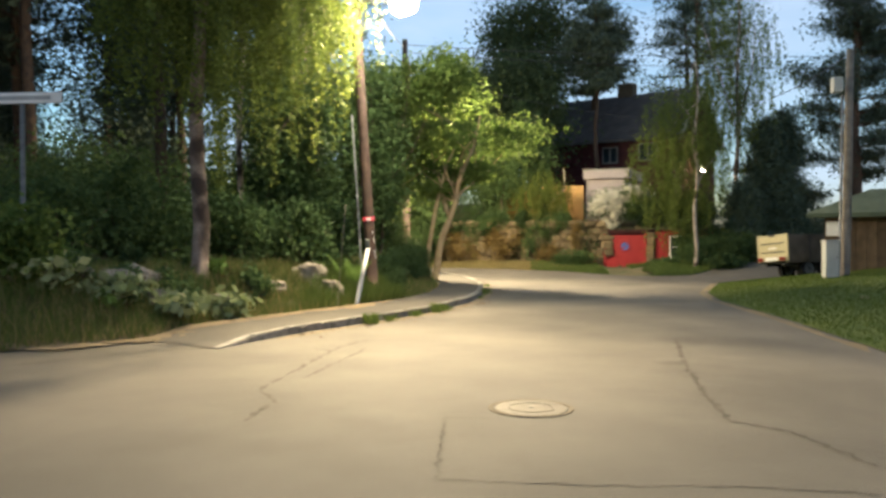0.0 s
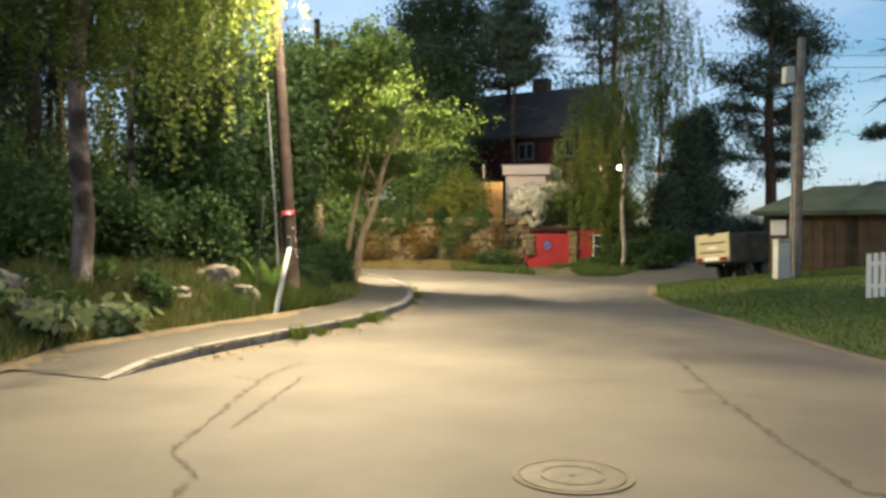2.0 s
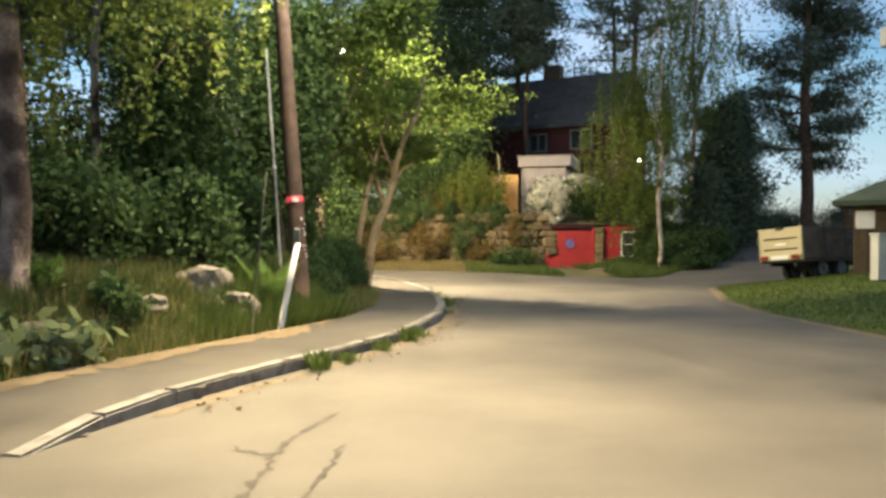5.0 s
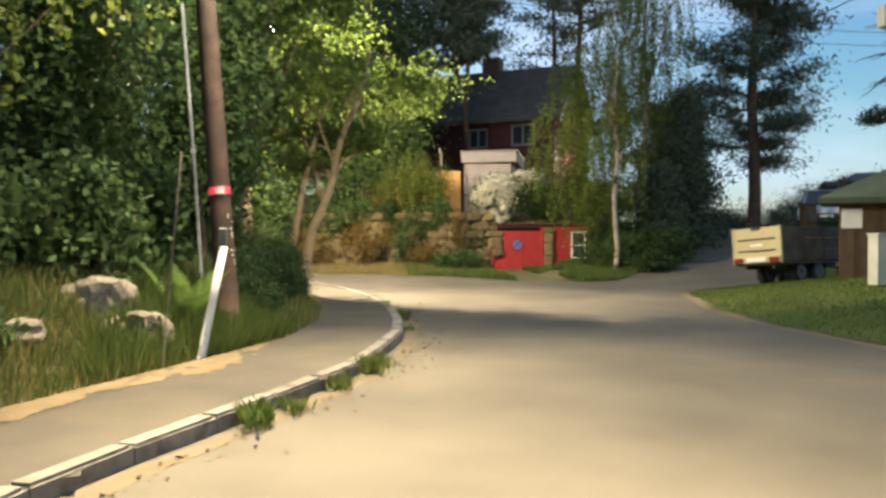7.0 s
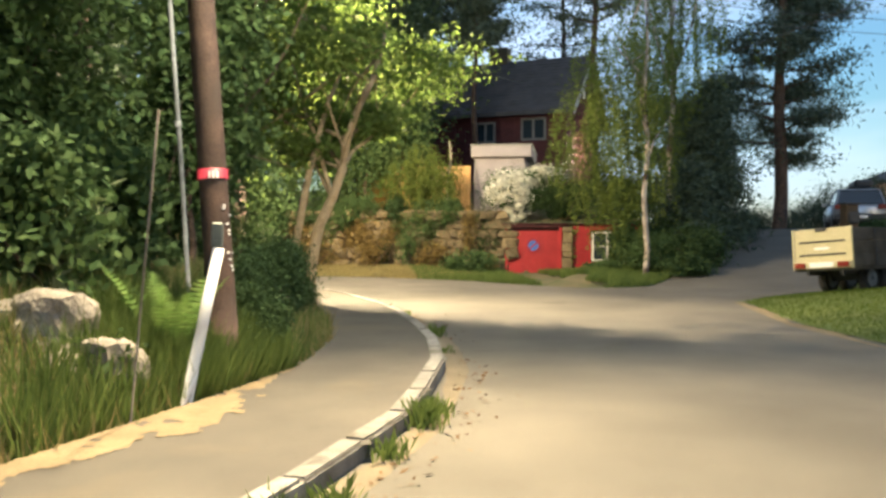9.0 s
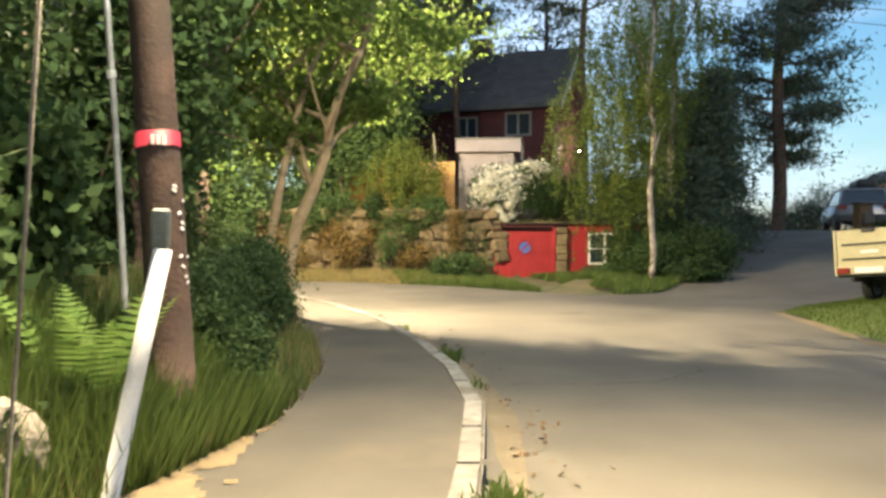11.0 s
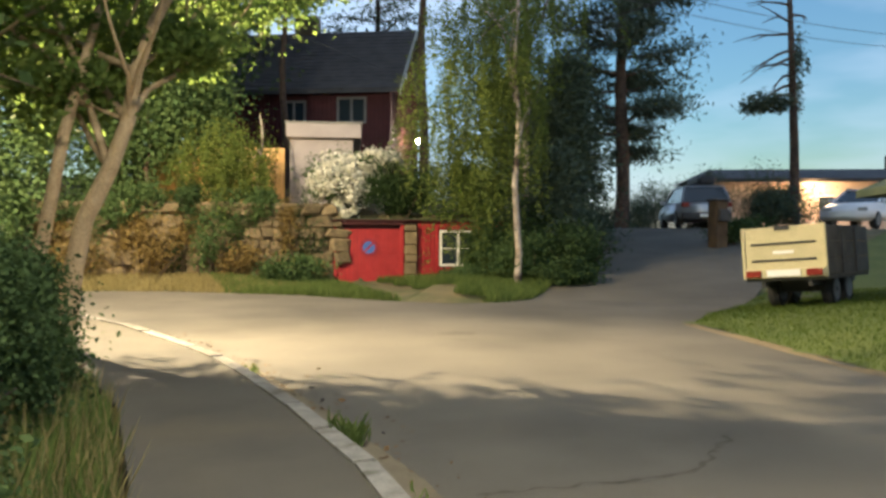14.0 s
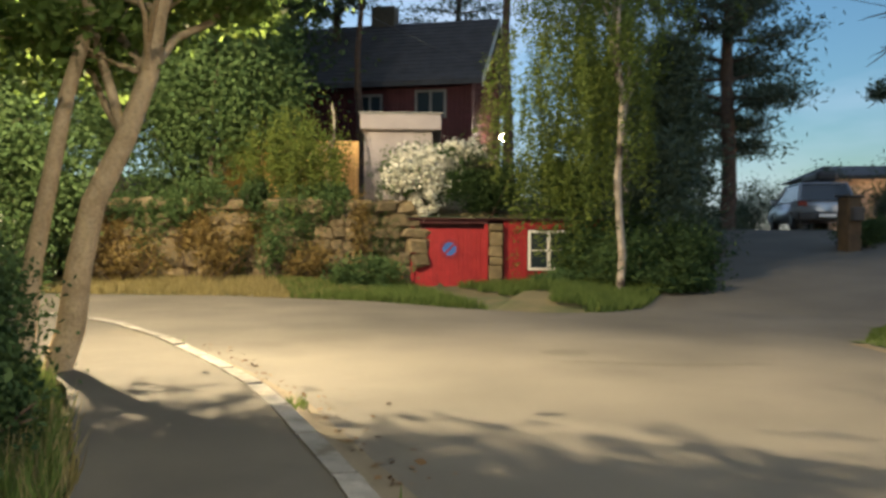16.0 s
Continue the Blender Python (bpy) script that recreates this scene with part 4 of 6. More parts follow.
# ---- white picket fence ----
pf = empty("picket_fence", (9.2, 15.15, 0), -28)
tagged(pf, "white painted picket fence on the lawn", "fence")
for k in range(34):
    x = k * 0.115
    wx, wy = 9.2 + x * math.cos(radians(-28)), 15.15 + x * math.sin(radians(-28))
    g0 = H(wx, wy)
    part("picket", box_bm(x, x + 0.085, -0.012, 0.012, g0 + 0.04, g0 + 0.86, 0.004), M_WHITE, pf)
    if k % 16 == 0:
        part("post", box_bm(x, x + 0.09, 0.055, 0.14, g0 - 0.1, g0 + 0.84, 0.006), M_WHITE, pf)
g0, g1 = H(9.2, 15.15), H(12.6, 13.3)
for zz in (0.2, 0.62):
    bm = bmesh.new()
    v = [bm.verts.new(p) for p in ((0, 0.013, g0 + zz), (3.9, 0.013, g1 + zz), (3.9, 0.013, g1 + zz + 0.08), (0, 0.013, g0 + zz + 0.08), (0, 0.054, g0 + zz), (3.9, 0.054, g1 + zz), (3.9, 0.054, g1 + zz + 0.08), (0, 0.054, g0 + zz + 0.08))]
    for f in ((0, 1, 2, 3), (7, 6, 5, 4), (0, 4, 5, 1), (1, 5, 6, 2), (2, 6, 7, 3), (3, 7, 4, 0)):
        bm.faces.new([v[k] for k in f])
    bmesh.ops.recalc_face_normals(bm, faces=bm.faces)
    part("rail", bm, M_WHITE, pf)


# ---- cars ----
def car(name, place, turn, paint, label, long=4.5, wide=1.8, tall=1.6, roof_box=False):
    """An estate car: body, glasshouse, wheels, lights. x forwards."""
    c = empty(name, place, turn)
    tagged(c, label, "car")
    h = wide / 2
    prof = [(-long / 2, 0.35), (-long / 2 - 0.02, 0.75), (-long / 2 + 0.06, 0.98), (long / 2 - 1.05, 0.98), (long / 2 - 0.15, 0.78), (long / 2, 0.55), (long / 2 - 0.05, 0.3)]
    bm = bmesh.new()
    L = [bm.verts.new((x, -h, z)) for x, z in prof]
    R = [bm.verts.new((x, h, z)) for x, z in prof]
    bm.faces.new(L)
    bm.faces.new(R[::-1])
    for k in range(len(prof)):
        bm.faces.new((L[k], R[k], R[(k + 1) % len(prof)], L[(k + 1) % len(prof)]))
    bmesh.ops.recalc_face_normals(bm, faces=bm.faces)
    bmesh.ops.bevel(bm, geom=list(bm.edges), offset=0.07, segments=2, affect="EDGES")
    part("body", bm, paint, c, "", True)
    bm = bmesh.new()
    low = [(-long / 2 + 0.1, -h + 0.06), (long / 2 - 1.1, -h + 0.06), (long / 2 - 1.1, h - 0.06), (-long / 2 + 0.1, h - 0.06)]
    high = [(-long / 2 + 0.45, -h + 0.22), (long / 2 - 1.95, -h + 0.22), (long / 2 - 1.95, h - 0.22), (-long / 2 + 0.45, h - 0.22)]
    A = [bm.verts.new((x, y, 0.97)) for x, y in low]
    B = [bm.verts.new((x, y, tall - 0.05)) for x, y in high]
    for k in range(4):
        bm.faces.new((A[k], A[(k + 1) % 4], B[(k + 1) % 4], B[k]))
    bm.faces.new(B)
    part("glasshouse", bm, M_GLASS, c, "dark car windows")
    part("roof", box_bm(high[0][0] - 0.05, high[1][0] + 0.05, -h + 0.19, h - 0.19, tall - 0.06, tall, 0.03), paint, c)
    for sx, sy in ((low[0], high[0]), (low[3], high[3]), (low[1], high[1]), (low[2], high[2])):
        tube("pillar", [(sx[0], sx[1], 0.96), (sy[0], sy[1], tall - 0.04)], 0.045, paint, c, 6)
    part("rear_bumper", box_bm(-long / 2 - 0.06, -long / 2 + 0.05, -h + 0.03, h - 0.03, 0.35, 0.58, 0.03), M_DARK, c)
    for sy in (-1, 1):
        part("tail_light", box_bm(-long / 2 - 0.035, -long / 2 + 0.1, sy * (h - 0.16) - 0.14, sy * (h - 0.16) + 0.14, 0.78, 0.95, 0.02), M_TAIL, c, "red tail light")
        part("headlight", box_bm(long / 2 - 0.28, long / 2 - 0.06, sy * (h - 0.25) - 0.16, sy * (h - 0.25) + 0.16, 0.62, 0.76, 0.02), M_GREYBOX, c)
        part("mirror", box_bm(long / 2 - 1.45, long / 2 - 1.3, sy * (h + 0.08) - 0.09, sy * (h + 0.08) + 0.09, 0.98, 1.12, 0.02), paint, c)
        for xx in (-long / 2 + 0.8, long / 2 - 0.85):
            wheel(c, xx, sy * (h - 0.1), 0.33, 0.33, 0.22)
    part("number_plate", box_bm(-long / 2 - 0.075, -long / 2 - 0.061, -0.26, 0.26, 0.42, 0.53), M_WHITE, c)
    for sy in (-1, 1):
        tube("roof_rail", [(-1.2, sy * (h - 0.3), tall + 0.02), (0.2, sy * (h - 0.3), tall + 0.02)], 0.02, M_DARK, c, 6)
    if roof_box:
        part("roof_bar", box_bm(-0.9, -0.85, -h + 0.25, h - 0.25, tall + 0.02, tall + 0.07), M_DARK, c)
        part("roof_bar", box_bm(-0.1, -0.05, -h + 0.25, h - 0.25, tall + 0.02, tall + 0.07), M_DARK, c)
        part("roof_box", box_bm(-1.5, 0.45, -0.55, 0.15, tall + 0.072, tall + 0.4, 0.1), M_DARK, c, "dark roof box")
    return c


car("silver_car", (20.9, 39.6, H(19.9, 38.9) + 0.0), 62, M_SILVER, "silver estate car with a dark roof box, parked uphill", 4.5, 1.85, 1.58, True)
car("white_car", (25.5, 35.6, H(25.5, 35.6)), 200, M_CARWHITE, "white hatchback parked before the bungalow", 4.1, 1.72, 1.5)

# ---- bungalow ----
bung = empty("bungalow", (24.0, 42.5, 0), -28)
tagged(bung, "low pale bungalow with warm lit windows and grey roof", "house")
part("wall", box_bm(0, 14, 0, 3.5, 1.5, 4.15), M_PINKWALL, bung)
bm = bmesh.new()
v = [bm.verts.new(p) for p in ((-0.6, -0.9, 4.15), (14.6, -0.9, 4.15), (14.6, 4.1, 4.15), (-0.6, 4.1, 4.15), (0.6, 1.7, 4.75), (14.0, 1.7, 4.75))]
for f in ((0, 1, 5, 4), (1, 2, 5), (2, 3, 4, 5), (3, 0, 4), (3, 2, 1, 0)):
    bm.faces.new([v[k] for k in f])
bmesh.ops.recalc_face_normals(bm, faces=bm.faces)
part("roof", bm, M_ROOF, bung)
part("fascia", box_bm(-0.62, 14.62, -0.94, -0.9, 4.0, 4.16), M_DARK, bung)
part("chimney", box_bm(8.6, 9.4, 1.4, 2.2, 4.5, 5.4, 0.02), M_MORTAR, bung)
for q, (xa, xb, za, zb, lit) in enumerate(((4.9, 5.5, 2.2, 3.4, False), (6.6, 7.4, 2.5, 3.4, False), (8.9, 10.6, 2.4, 3.5, True))):
    w = empty("window")
    w.parent = bung
    part("pane", box_bm(xa, xb, -0.03, -0.01, za, zb), M_GLOWW if lit else M_GLASS, w)
    part("frame", box_bm(xa - 0.06, xb + 0.06, -0.05, -0.031, zb, zb + 0.07), M_WHITE, w)
    part("sill", box_bm(xa - 0.06, xb + 0.06, -0.07, -0.031, za - 0.07, za), M_WHITE, w)

gp2 = empty("gate_post", (16.2, 33.0, H(16.2, 33.0)))
tagged(gp2, "dark timber gate post beside the drive", "post")
part("post", box_bm(-0.22, 0.22, -0.2, 0.2, -0.1, 1.35, 0.03), M_BROWN, gp2)
part("cap", box_bm(-0.26, 0.26, -0.24, 0.24, 1.354, 1.42, 0.02), M_DARK, gp2)
part("letter_box", box_bm(-0.2, 0.16, -0.34, -0.205, 0.75, 1.1, 0.02), M_DARK, gp2)

# ---- manhole ----
man = empty("manhole_cover", (1.98, 5.5, 0.020))
tagged(man, "round cast iron manhole cover in the asphalt", "manhole cover")


def flat_ring(r0, r1, z0, z1, n=36):
    bm = disc_bm(r0, r1, z0, z1, n)
    bmesh.ops.rotate(bm, verts=bm.verts, cent=(0, 0, 0), matrix=Matrix.Rotation(radians(90), 3, "X"))
    return bm


part("frame_ring", flat_ring(0.355, 0.40, -0.015, 0.03), M_SAND, man, "pale worn ring")
part("lid", flat_ring(0, 0.345, -0.012, 0.03), M_IRON, man)
part("lid_rib", flat_ring(0.2, 0.215, 0.0, 0.034), M_IRON, man)
part("lifting_hole", flat_ring(0, 0.025, 0.0, 0.0335), M_DARK, man)


# ---- trees ----
def limb(start, direction, length, r, bend=0.25, n=7, rise=0.0):
    """Points and radii of one crooked limb."""
    p = np.array(start, dtype=float)
    d = np.array(direction, dtype=float)
    d /= np.linalg.norm(d)
    pts, rad = [p.copy()], [r]
    for k in range(n):
        d = d + rng.normal(size=3) * bend / n + np.array([0, 0, rise / n])
        d /= np.linalg.norm(d)
        p = p + d * length / n
        pts.append(p.copy())
        rad.append(r * (1 - 0.85 * (k + 1) / n))
    return pts, rad


def trunk_mesh(tubes, material, parent, sides=10, name="trunk"):
    v, f = join_arrays([tube_arrays(p, r, sides) for p, r in tubes])
    return raw(name, v, f, material, parent, "", True)


def pine(name, x, y, tall, r, crown_from, spread, n=26000, bark=M_PINEBARK, needles=L_PINE, label="", lean=(0, 0), taper=0.5, clump=0.5, flat=0.35, size=0.3):
    """Scots pine: bare trunk, horizontal limbs that end in flat tufts of needles."""
    t = empty(name)
    tagged(t, label, "tree")
    z0 = H(x, y) - 0.1
    pts = [(x + lean[0] * k / 10 + 0.08 * math.sin(k * 1.3), y + lean[1] * k / 10, z0 + tall * k / 10) for k in range(11)]
    tubes = [(pts, list(np.linspace(r, r * 0.25, 11)))]
    cent = []
    z = crown_from
    while z < tall - 0.4:
        f = (z - crown_from) / (tall - crown_from)
        reach = spread * (0.55 + 0.6 * math.sin(math.pi * min(1, f * 1.1 + 0.12))) * (1 - taper * f)
        for q in range(rng.integers(2, 5)):
            a = rng.uniform(0, 2 * np.pi)
            ln = reach * rng.uniform(0.55, 1.15)
            i = z / tall * 10
            base = np.array(pts[int(i)]) + (np.array(pts[min(10, int(i) + 1)]) - np.array(pts[int(i)])) * (i - int(i))
            lp, lr_ = limb(base, (math.cos(a), math.sin(a), 0.15), ln, max(0.02, r * 0.28 * (1 - f)), 0.5, 6, 0.15)
            tubes.append((lp, lr_))
            for s in (2, 3, 4, 5, 6):
                cent.append((*lp[s], 0.35 + 0.09 * s))
                if s > 2:
                    cent.append((*(np.array(lp[s]) + rng.normal(size=3) * (0.5, 0.5, 0.15)), 0.4 + 0.08 * s))
        z += rng.uniform(0.35, 0.75) * max(1, tall / 14)
    trunk_mesh(tubes, bark, t, 8)
    cent = np.array(cent)
    pick = rng.integers(0, len(cent), n)
    p = cent[pick, :3] + rng.normal(size=(n, 3)) * (clump * cent[pick, 3])[:, None] * np.array([1, 1, flat])
    leaves("crown", p, size, needles, t, 0.22)
    return t


def spruce(name, x, y, tall, spread, n, label, needles=L_SPRUCE):
    t = empty(name)
    tagged(t, label, "tree")
    z0 = H(x, y) - 0.1
    tubes = [([(x, y, z0), (x + 0.05, y, z0 + tall * 0.5), (x, y, z0 + tall)], [0.16, 0.1, 0.02])]
    cent = []
    z = 0.4
    while z < tall - 0.2:
        reach = spread * (1 - z / tall) ** 0.8 + 0.15
        for q in range(7):
            a = rng.uniform(0, 2 * np.pi)
            ln = reach * rng.uniform(0.6, 1.15)
            for s in np.linspace(0.2, 1, 6):
                cent.append((x + math.cos(a) * ln * s, y + math.sin(a) * ln * s, z0 + z - 0.3 * s * ln, 0.16 + 0.1 * s))
        z += 0.32
    trunk_mesh(tubes, M_PINEBARK, t, 8)
    cent = np.array(cent)
    pick = rng.integers(0, len(cent), n)
    p = cent[pick, :3] + rng.normal(size=(n, 3)) * cent[pick, 3][:, None]
    leaves("crown", p, 0.22, needles, t, 0.25, 0.3)
    return t


def broadleaf(name, x, y, tall, r, blobs, n, size, material, label, bark=M_BARK, lean=(0, 0), limbs=6, slim=0.6, strands=None, twigs=True, trunk_top=None, cat="tree", tight=0.28, clumps=30):
    """Broadleaved tree; blobs are (centre, radii, share) relative to the ground at x, y."""
    t = empty(name)
    tagged(t, label, cat)
    z0 = H(x, y) - 0.1
    tt = trunk_top or tall * 0.85
    pts = [(x + lean[0] * (k / 10) ** 1.15 + 0.06 * math.sin(k * 1.7), y + lean[1] * (k / 10) ** 1.15, z0 + tt * k / 10) for k in range(11)]
    tubes = [(pts, list(np.linspace(r, r * 0.3, 11)))]
    cloud = []
    total = sum(b[2] for b in blobs)
    for c, rad, share in blobs:
        c = np.array(c) + np.array([x, y, z0])
        cloud.append(blob_points(int(n * share / total), c, rad, clumps, tight))
        if twigs:
            for q in range(limbs):
                k = rng.integers(4, 11)
                aim = c + rng.normal(size=3) * np.array(rad) * 0.5 - np.array(pts[k])
                ln = np.linalg.norm(aim)
                tubes.append(limb(pts[k], aim, ln, min(r * 0.4, 0.012 + 0.009 * ln), 0.9))
    if strands:
        c, rad, count, length, m = strands
        cloud.append(strand_points(m, np.array(c) + np.array([x, y, z0]), rad, count, length))
    trunk_mesh(tubes[:1], bark, t, 12)
    for tb in tubes[1:]:
        trunk_mesh([tb], bark, t, 6, "limb")
    leaves("crown", np.vstack(cloud), size, material, t, slim, 0.35 if strands else 0.15)
    return t


def bush(name, x, y, radii, n, size, material, label, up=None, clumps=26, tight=0.26, slim=0.6, cat="bush"):
    t = empty(name)
    tagged(t, label, cat)
    z0 = H(x, y)
    zc = z0 + (up if up is not None else radii[2] * 0.8)
    for q in range(5):
        aim = np.array([rng.normal() * radii[0] * 0.5, rng.normal() * radii[1] * 0.5, zc - z0 + radii[2] * 0.4])
        trunk_mesh([limb((x + rng.normal() * 0.12, y + rng.normal() * 0.12, z0 - 0.1), aim, np.linalg.norm(aim), 0.022, 0.4)], M_PINEBARK, t, 6, "stem")
    p = blob_points(n, (x, y, zc), radii, clumps, tight, 0.4)
    g = height(p[:, 0], p[:, 1])
    p[:, 2] = np.maximum(p[:, 2], g + 0.03)
    leaves("foliage", p, size, material, t, slim, 0.1)
    return t


# big birch on the left bank
broadleaf("birch", -4.3, 12.75, 13, 0.17, [((0.2, 0.6, 9.5), (2.6, 2.6, 3.2), 1.0)], 30000, 0.082, L_BIRCH, "tall old birch with hanging lamplit branches", M_OLDBIRCH, (-0.15, 0.3), 8,
          strands=((0.5, 0.6, 7.6), (2.9, 2.3, 2.5), 460, 3.3, 80000), trunk_top=11)
for (bx, by, tall, r) in ((-4.9, 21.8, 14, 0.1), (-6.9, 23.6, 15, 0.11), (-3.9, 25.2, 13, 0.09), (-5.6, 18.4, 13, 0.09)):
    broadleaf("slender_birch", bx, by, tall, r, [((0, 0, tall * 0.8), (1.3, 1.3, 2.2), 1.0)], 5000, 0.1, L_BIRCH, "slender pale-stemmed birch in the wood", M_BIRCHBARK, (0.2, 0.1), 4, trunk_top=tall * 0.92)
# willow that leans over the pavement
willow = broadleaf("leaning_willow", -1.2, 23.9, 7.5, 0.125, [((0.3, 0.3, 3.3), (0.9, 0.9, 0.7), 0.45), ((-0.3, 1.3, 4.6), (1.5, 1.2, 1.5), 1.3), ((-1.7, 1.2, 3.7), (1.2, 1.0, 1.4), 0.9),
                   ((2.0, 1.2, 4.9), (1.5, 1.0, 0.8), 0.55), ((0.4, 1.3, 6.2), (1.6, 1.1, 1.0), 0.7), ((-1.2, 0.8, 6.4), (1.6, 1.2, 1.2), 0.7), ((1.3, 0.4, 3.7), (0.9, 0.8, 0.45), 0.3), ((0.4, -1.6, 4.6), (1.1, 1.1, 0.6), 0.35)],
                   36000, 0.12, L_WILLOW, "leaning willow with lamplit yellow-green leaves", M_BARK, (1.65, -0.4), 2, 0.45, trunk_top=5.4, tight=0.22, clumps=34)
trunk_mesh([([(-1.38, 23.8, 0.3), (-1.3, 23.8, 1.2), (-1.05, 23.8, 2.6), (-0.7, 23.9, 4.0), (-0.3, 24.2, 5.0)], [0.085, 0.08, 0.065, 0.045, 0.025])], M_BARK, willow, 8, "side_stem")
# hedge of bushes along the inside of the pavement
for (bx, by, rx, ry, rz_, n) in ((-1.34, 16.95, 0.3, 0.6, 0.36, 12000), (-1.5, 17.9, 0.38, 0.85, 0.5, 15000), (-1.3, 19.5, 0.45, 1.0, 0.55, 18000), (-1.35, 21.2, 0.5, 1.0, 0.6, 20000), (-2.4, 24.8, 0.9, 1.3, 1.0, 8000), (-3.4, 27.2, 1.2, 1.5, 1.3, 7000)):
    bush("roadside_bush", bx, by, (rx, ry, rz_), int(n * 1.9), 0.042, L_BUSH, "dense dark green bush overhanging the pavement", up=0.55 * rz_)
# leafy young trees behind the willow
for (bx, by, tall) in ((0.6, 37.6, 5.2), (-3.3, 35.6, 4.6), (1.9, 38.4, 5.6)):
    broadleaf("rowan_tree", bx, by, tall, 0.06, [((0, 0, tall * 0.62), (1.2, 0.8, tall * 0.36), 1.0)], 9000, 0.13, L_HAZEL, "young dark green rowan beside the stone wall", M_PINEBARK, (0.1, 0), 4)
for (bx, by, tall, n) in ((-2.5, 19.6, 5.6, 9000), (-2.9, 22.4, 6.4, 10000), (-4.0, 18.0, 6.0, 9000), (-5.6, 20.2, 6.6, 9000)):
    broadleaf("hazel_tree", bx, by, tall, 0.05, [((0.1, 0, tall * 0.66), (1.1, 1.1, tall * 0.32), 1.0), ((0.2, 0, tall * 0.34), (0.9, 0.9, tall * 0.22), 0.5)], n, 0.13, L_HAZEL, "young leafy hazel crowding the pavement's edge", M_PINEBARK, (0.2, 0), 5, 0.5)
# added overhang, mostly above view, that blocks sky light from the pavement
broadleaf("hazel_tree", -2.3, 20.4, 6.4, 0.05, [((1.7, 0, 5.3), (0.9, 1.3, 0.7), 1.0), ((0.5, 0, 4.6), (0.8, 1.0, 0.7), 0.6)], 7000, 0.12, L_WILLOW, "leafy hazel overhang added to shade the pavement from the sky", M_PINEBARK, (0.9, 0), 4, 0.5)
# hazel undergrowth in the wood
for (bx, by, rx, rz_, n) in ((-3.6, 17.4, 0.9, 0.8, 7000), (-4.6, 19.0, 1.3, 1.35, 9000), (-3.1, 20.8, 1.1, 1.6, 9000), (-5.8, 16.8, 1.2, 0.8, 6000), (-6.6, 20.5, 1.6, 1.5, 9000), (-8.8, 15.0, 1.8, 1.2, 7000),
                           (-10.5, 18.5, 2.2, 1.5, 8000), (-4.6, 23.8, 1.6, 1.5, 10000), (-7.5, 25.0, 2.2, 1.5, 8000), (-11.5, 24.0, 2.6, 1.7, 8000), (-7.2, 12.8, 0.9, 1.0, 5000), (-9.0, 11.0, 1.0, 1.1, 5000), (-3.2, 15.9, 0.7, 0.8, 4000), (-4.4, 15.3, 0.9, 0.9, 5000), (-5.8, 14.2, 1.0, 1.0, 5000), (-2.7, 17.1, 0.6, 0.9, 4000), (-6.8, 14.6, 1.0, 1.2, 5000)):
    bush("hazel_bush", bx, by, (rx, rx, rz_), int(n * 0.72), 0.12, L_HAZEL, "leafy green hazel undergrowth in the wood")
# pines of the wood
for (bx, by, tall, r, cf, sp) in ((-6.2, 22.0, 17, 0.17, 7, 2.2), (-5.6, 26.0, 16, 0.15, 6, 1.8), (-9.0, 21.0, 18, 0.19, 8, 2.4), (-12.5, 20.0, 18, 0.2, 7, 2.6), (-11.0, 27.0, 18, 0.18, 6, 2.6),
                                  (-15.5, 24.0, 19, 0.2, 6, 3.0), (-16.0, 17.0, 18, 0.2, 6, 2.8), (-7.8, 31.0, 17, 0.17, 5, 2.6), (-14.0, 33.0, 18, 0.18, 4, 3.0), (-20.0, 28.0, 19, 0.2, 3, 3.4), (-21.0, 20.0, 19, 0.2, 3, 3.4), (-19.0, 13.5, 18, 0.2, 3, 3.2)):
    pine("pine_tree", bx, by, tall, r, cf, sp, 9000, label="tall slender pine in the dark wood", size=0.4, clump=0.7)
dark = spruce("wood_spruce", -13.0, 14.5, 11.0, 2.6, 20000, "dense dark spruce in the wood")
for k, (sx, sy) in enumerate(((-15.5, 19.0), (-18.5, 24.5), (-12.5, 24.5), (-21, 31), (-25, 36), (-17, 37), (-9.5, 36.5), (-24, 24), (-20, 12), (-26, 17), (-28, 42), (-22, 45), (-13.5, 45), (-31, 31), (-34, 38), (-28, 24))):
    copy_thing(dark, Matrix.Translation((sx, sy, H(sx, sy))) @ Matrix.Rotation(k * 1.1, 4, "Z") @ Matrix.Diagonal((1.15, 1.15, 1.0 + 0.08 * (k % 4) , 1)) @ Matrix.Translation((13.0, -14.5, -H(-13.0, 14.5))))
# trees round the house
broadleaf("maple_tree", 2.0, 47.0, 14, 0.3, [((0, 0, 9.6), (3.0, 2.6, 3.6), 1.0), ((-1.5, 0, 6.5), (2.6, 2.2, 2.6), 0.5)], 26000, 0.2, L_MAPLE, "large dark maple behind the terrace", M_PINEBARK)
pine("pine_tree", 6.0, 49.5, 16.0, 0.24, 7.0, 2.8, 8000, label="broad dark pine behind the red house", size=0.34, clump=0.5)
pine("pine_tree", 10.9, 43.2, 16.0, 0.2, 8.2, 2.6, 6500, label="tall pine standing before the house gable", size=0.3, clump=0.45)
pine("pine_tree", 12.0, 52.0, 17.0, 0.22, 8.0, 3.0, 6000, label="tall dark pine behind the house gable", size=0.32, clump=0.5)
pine("pine_tree", 5.6, 43.4, 11.5, 0.15, 6.5, 1.6, 9000, label="slim pine close to the house front", size=0.35)
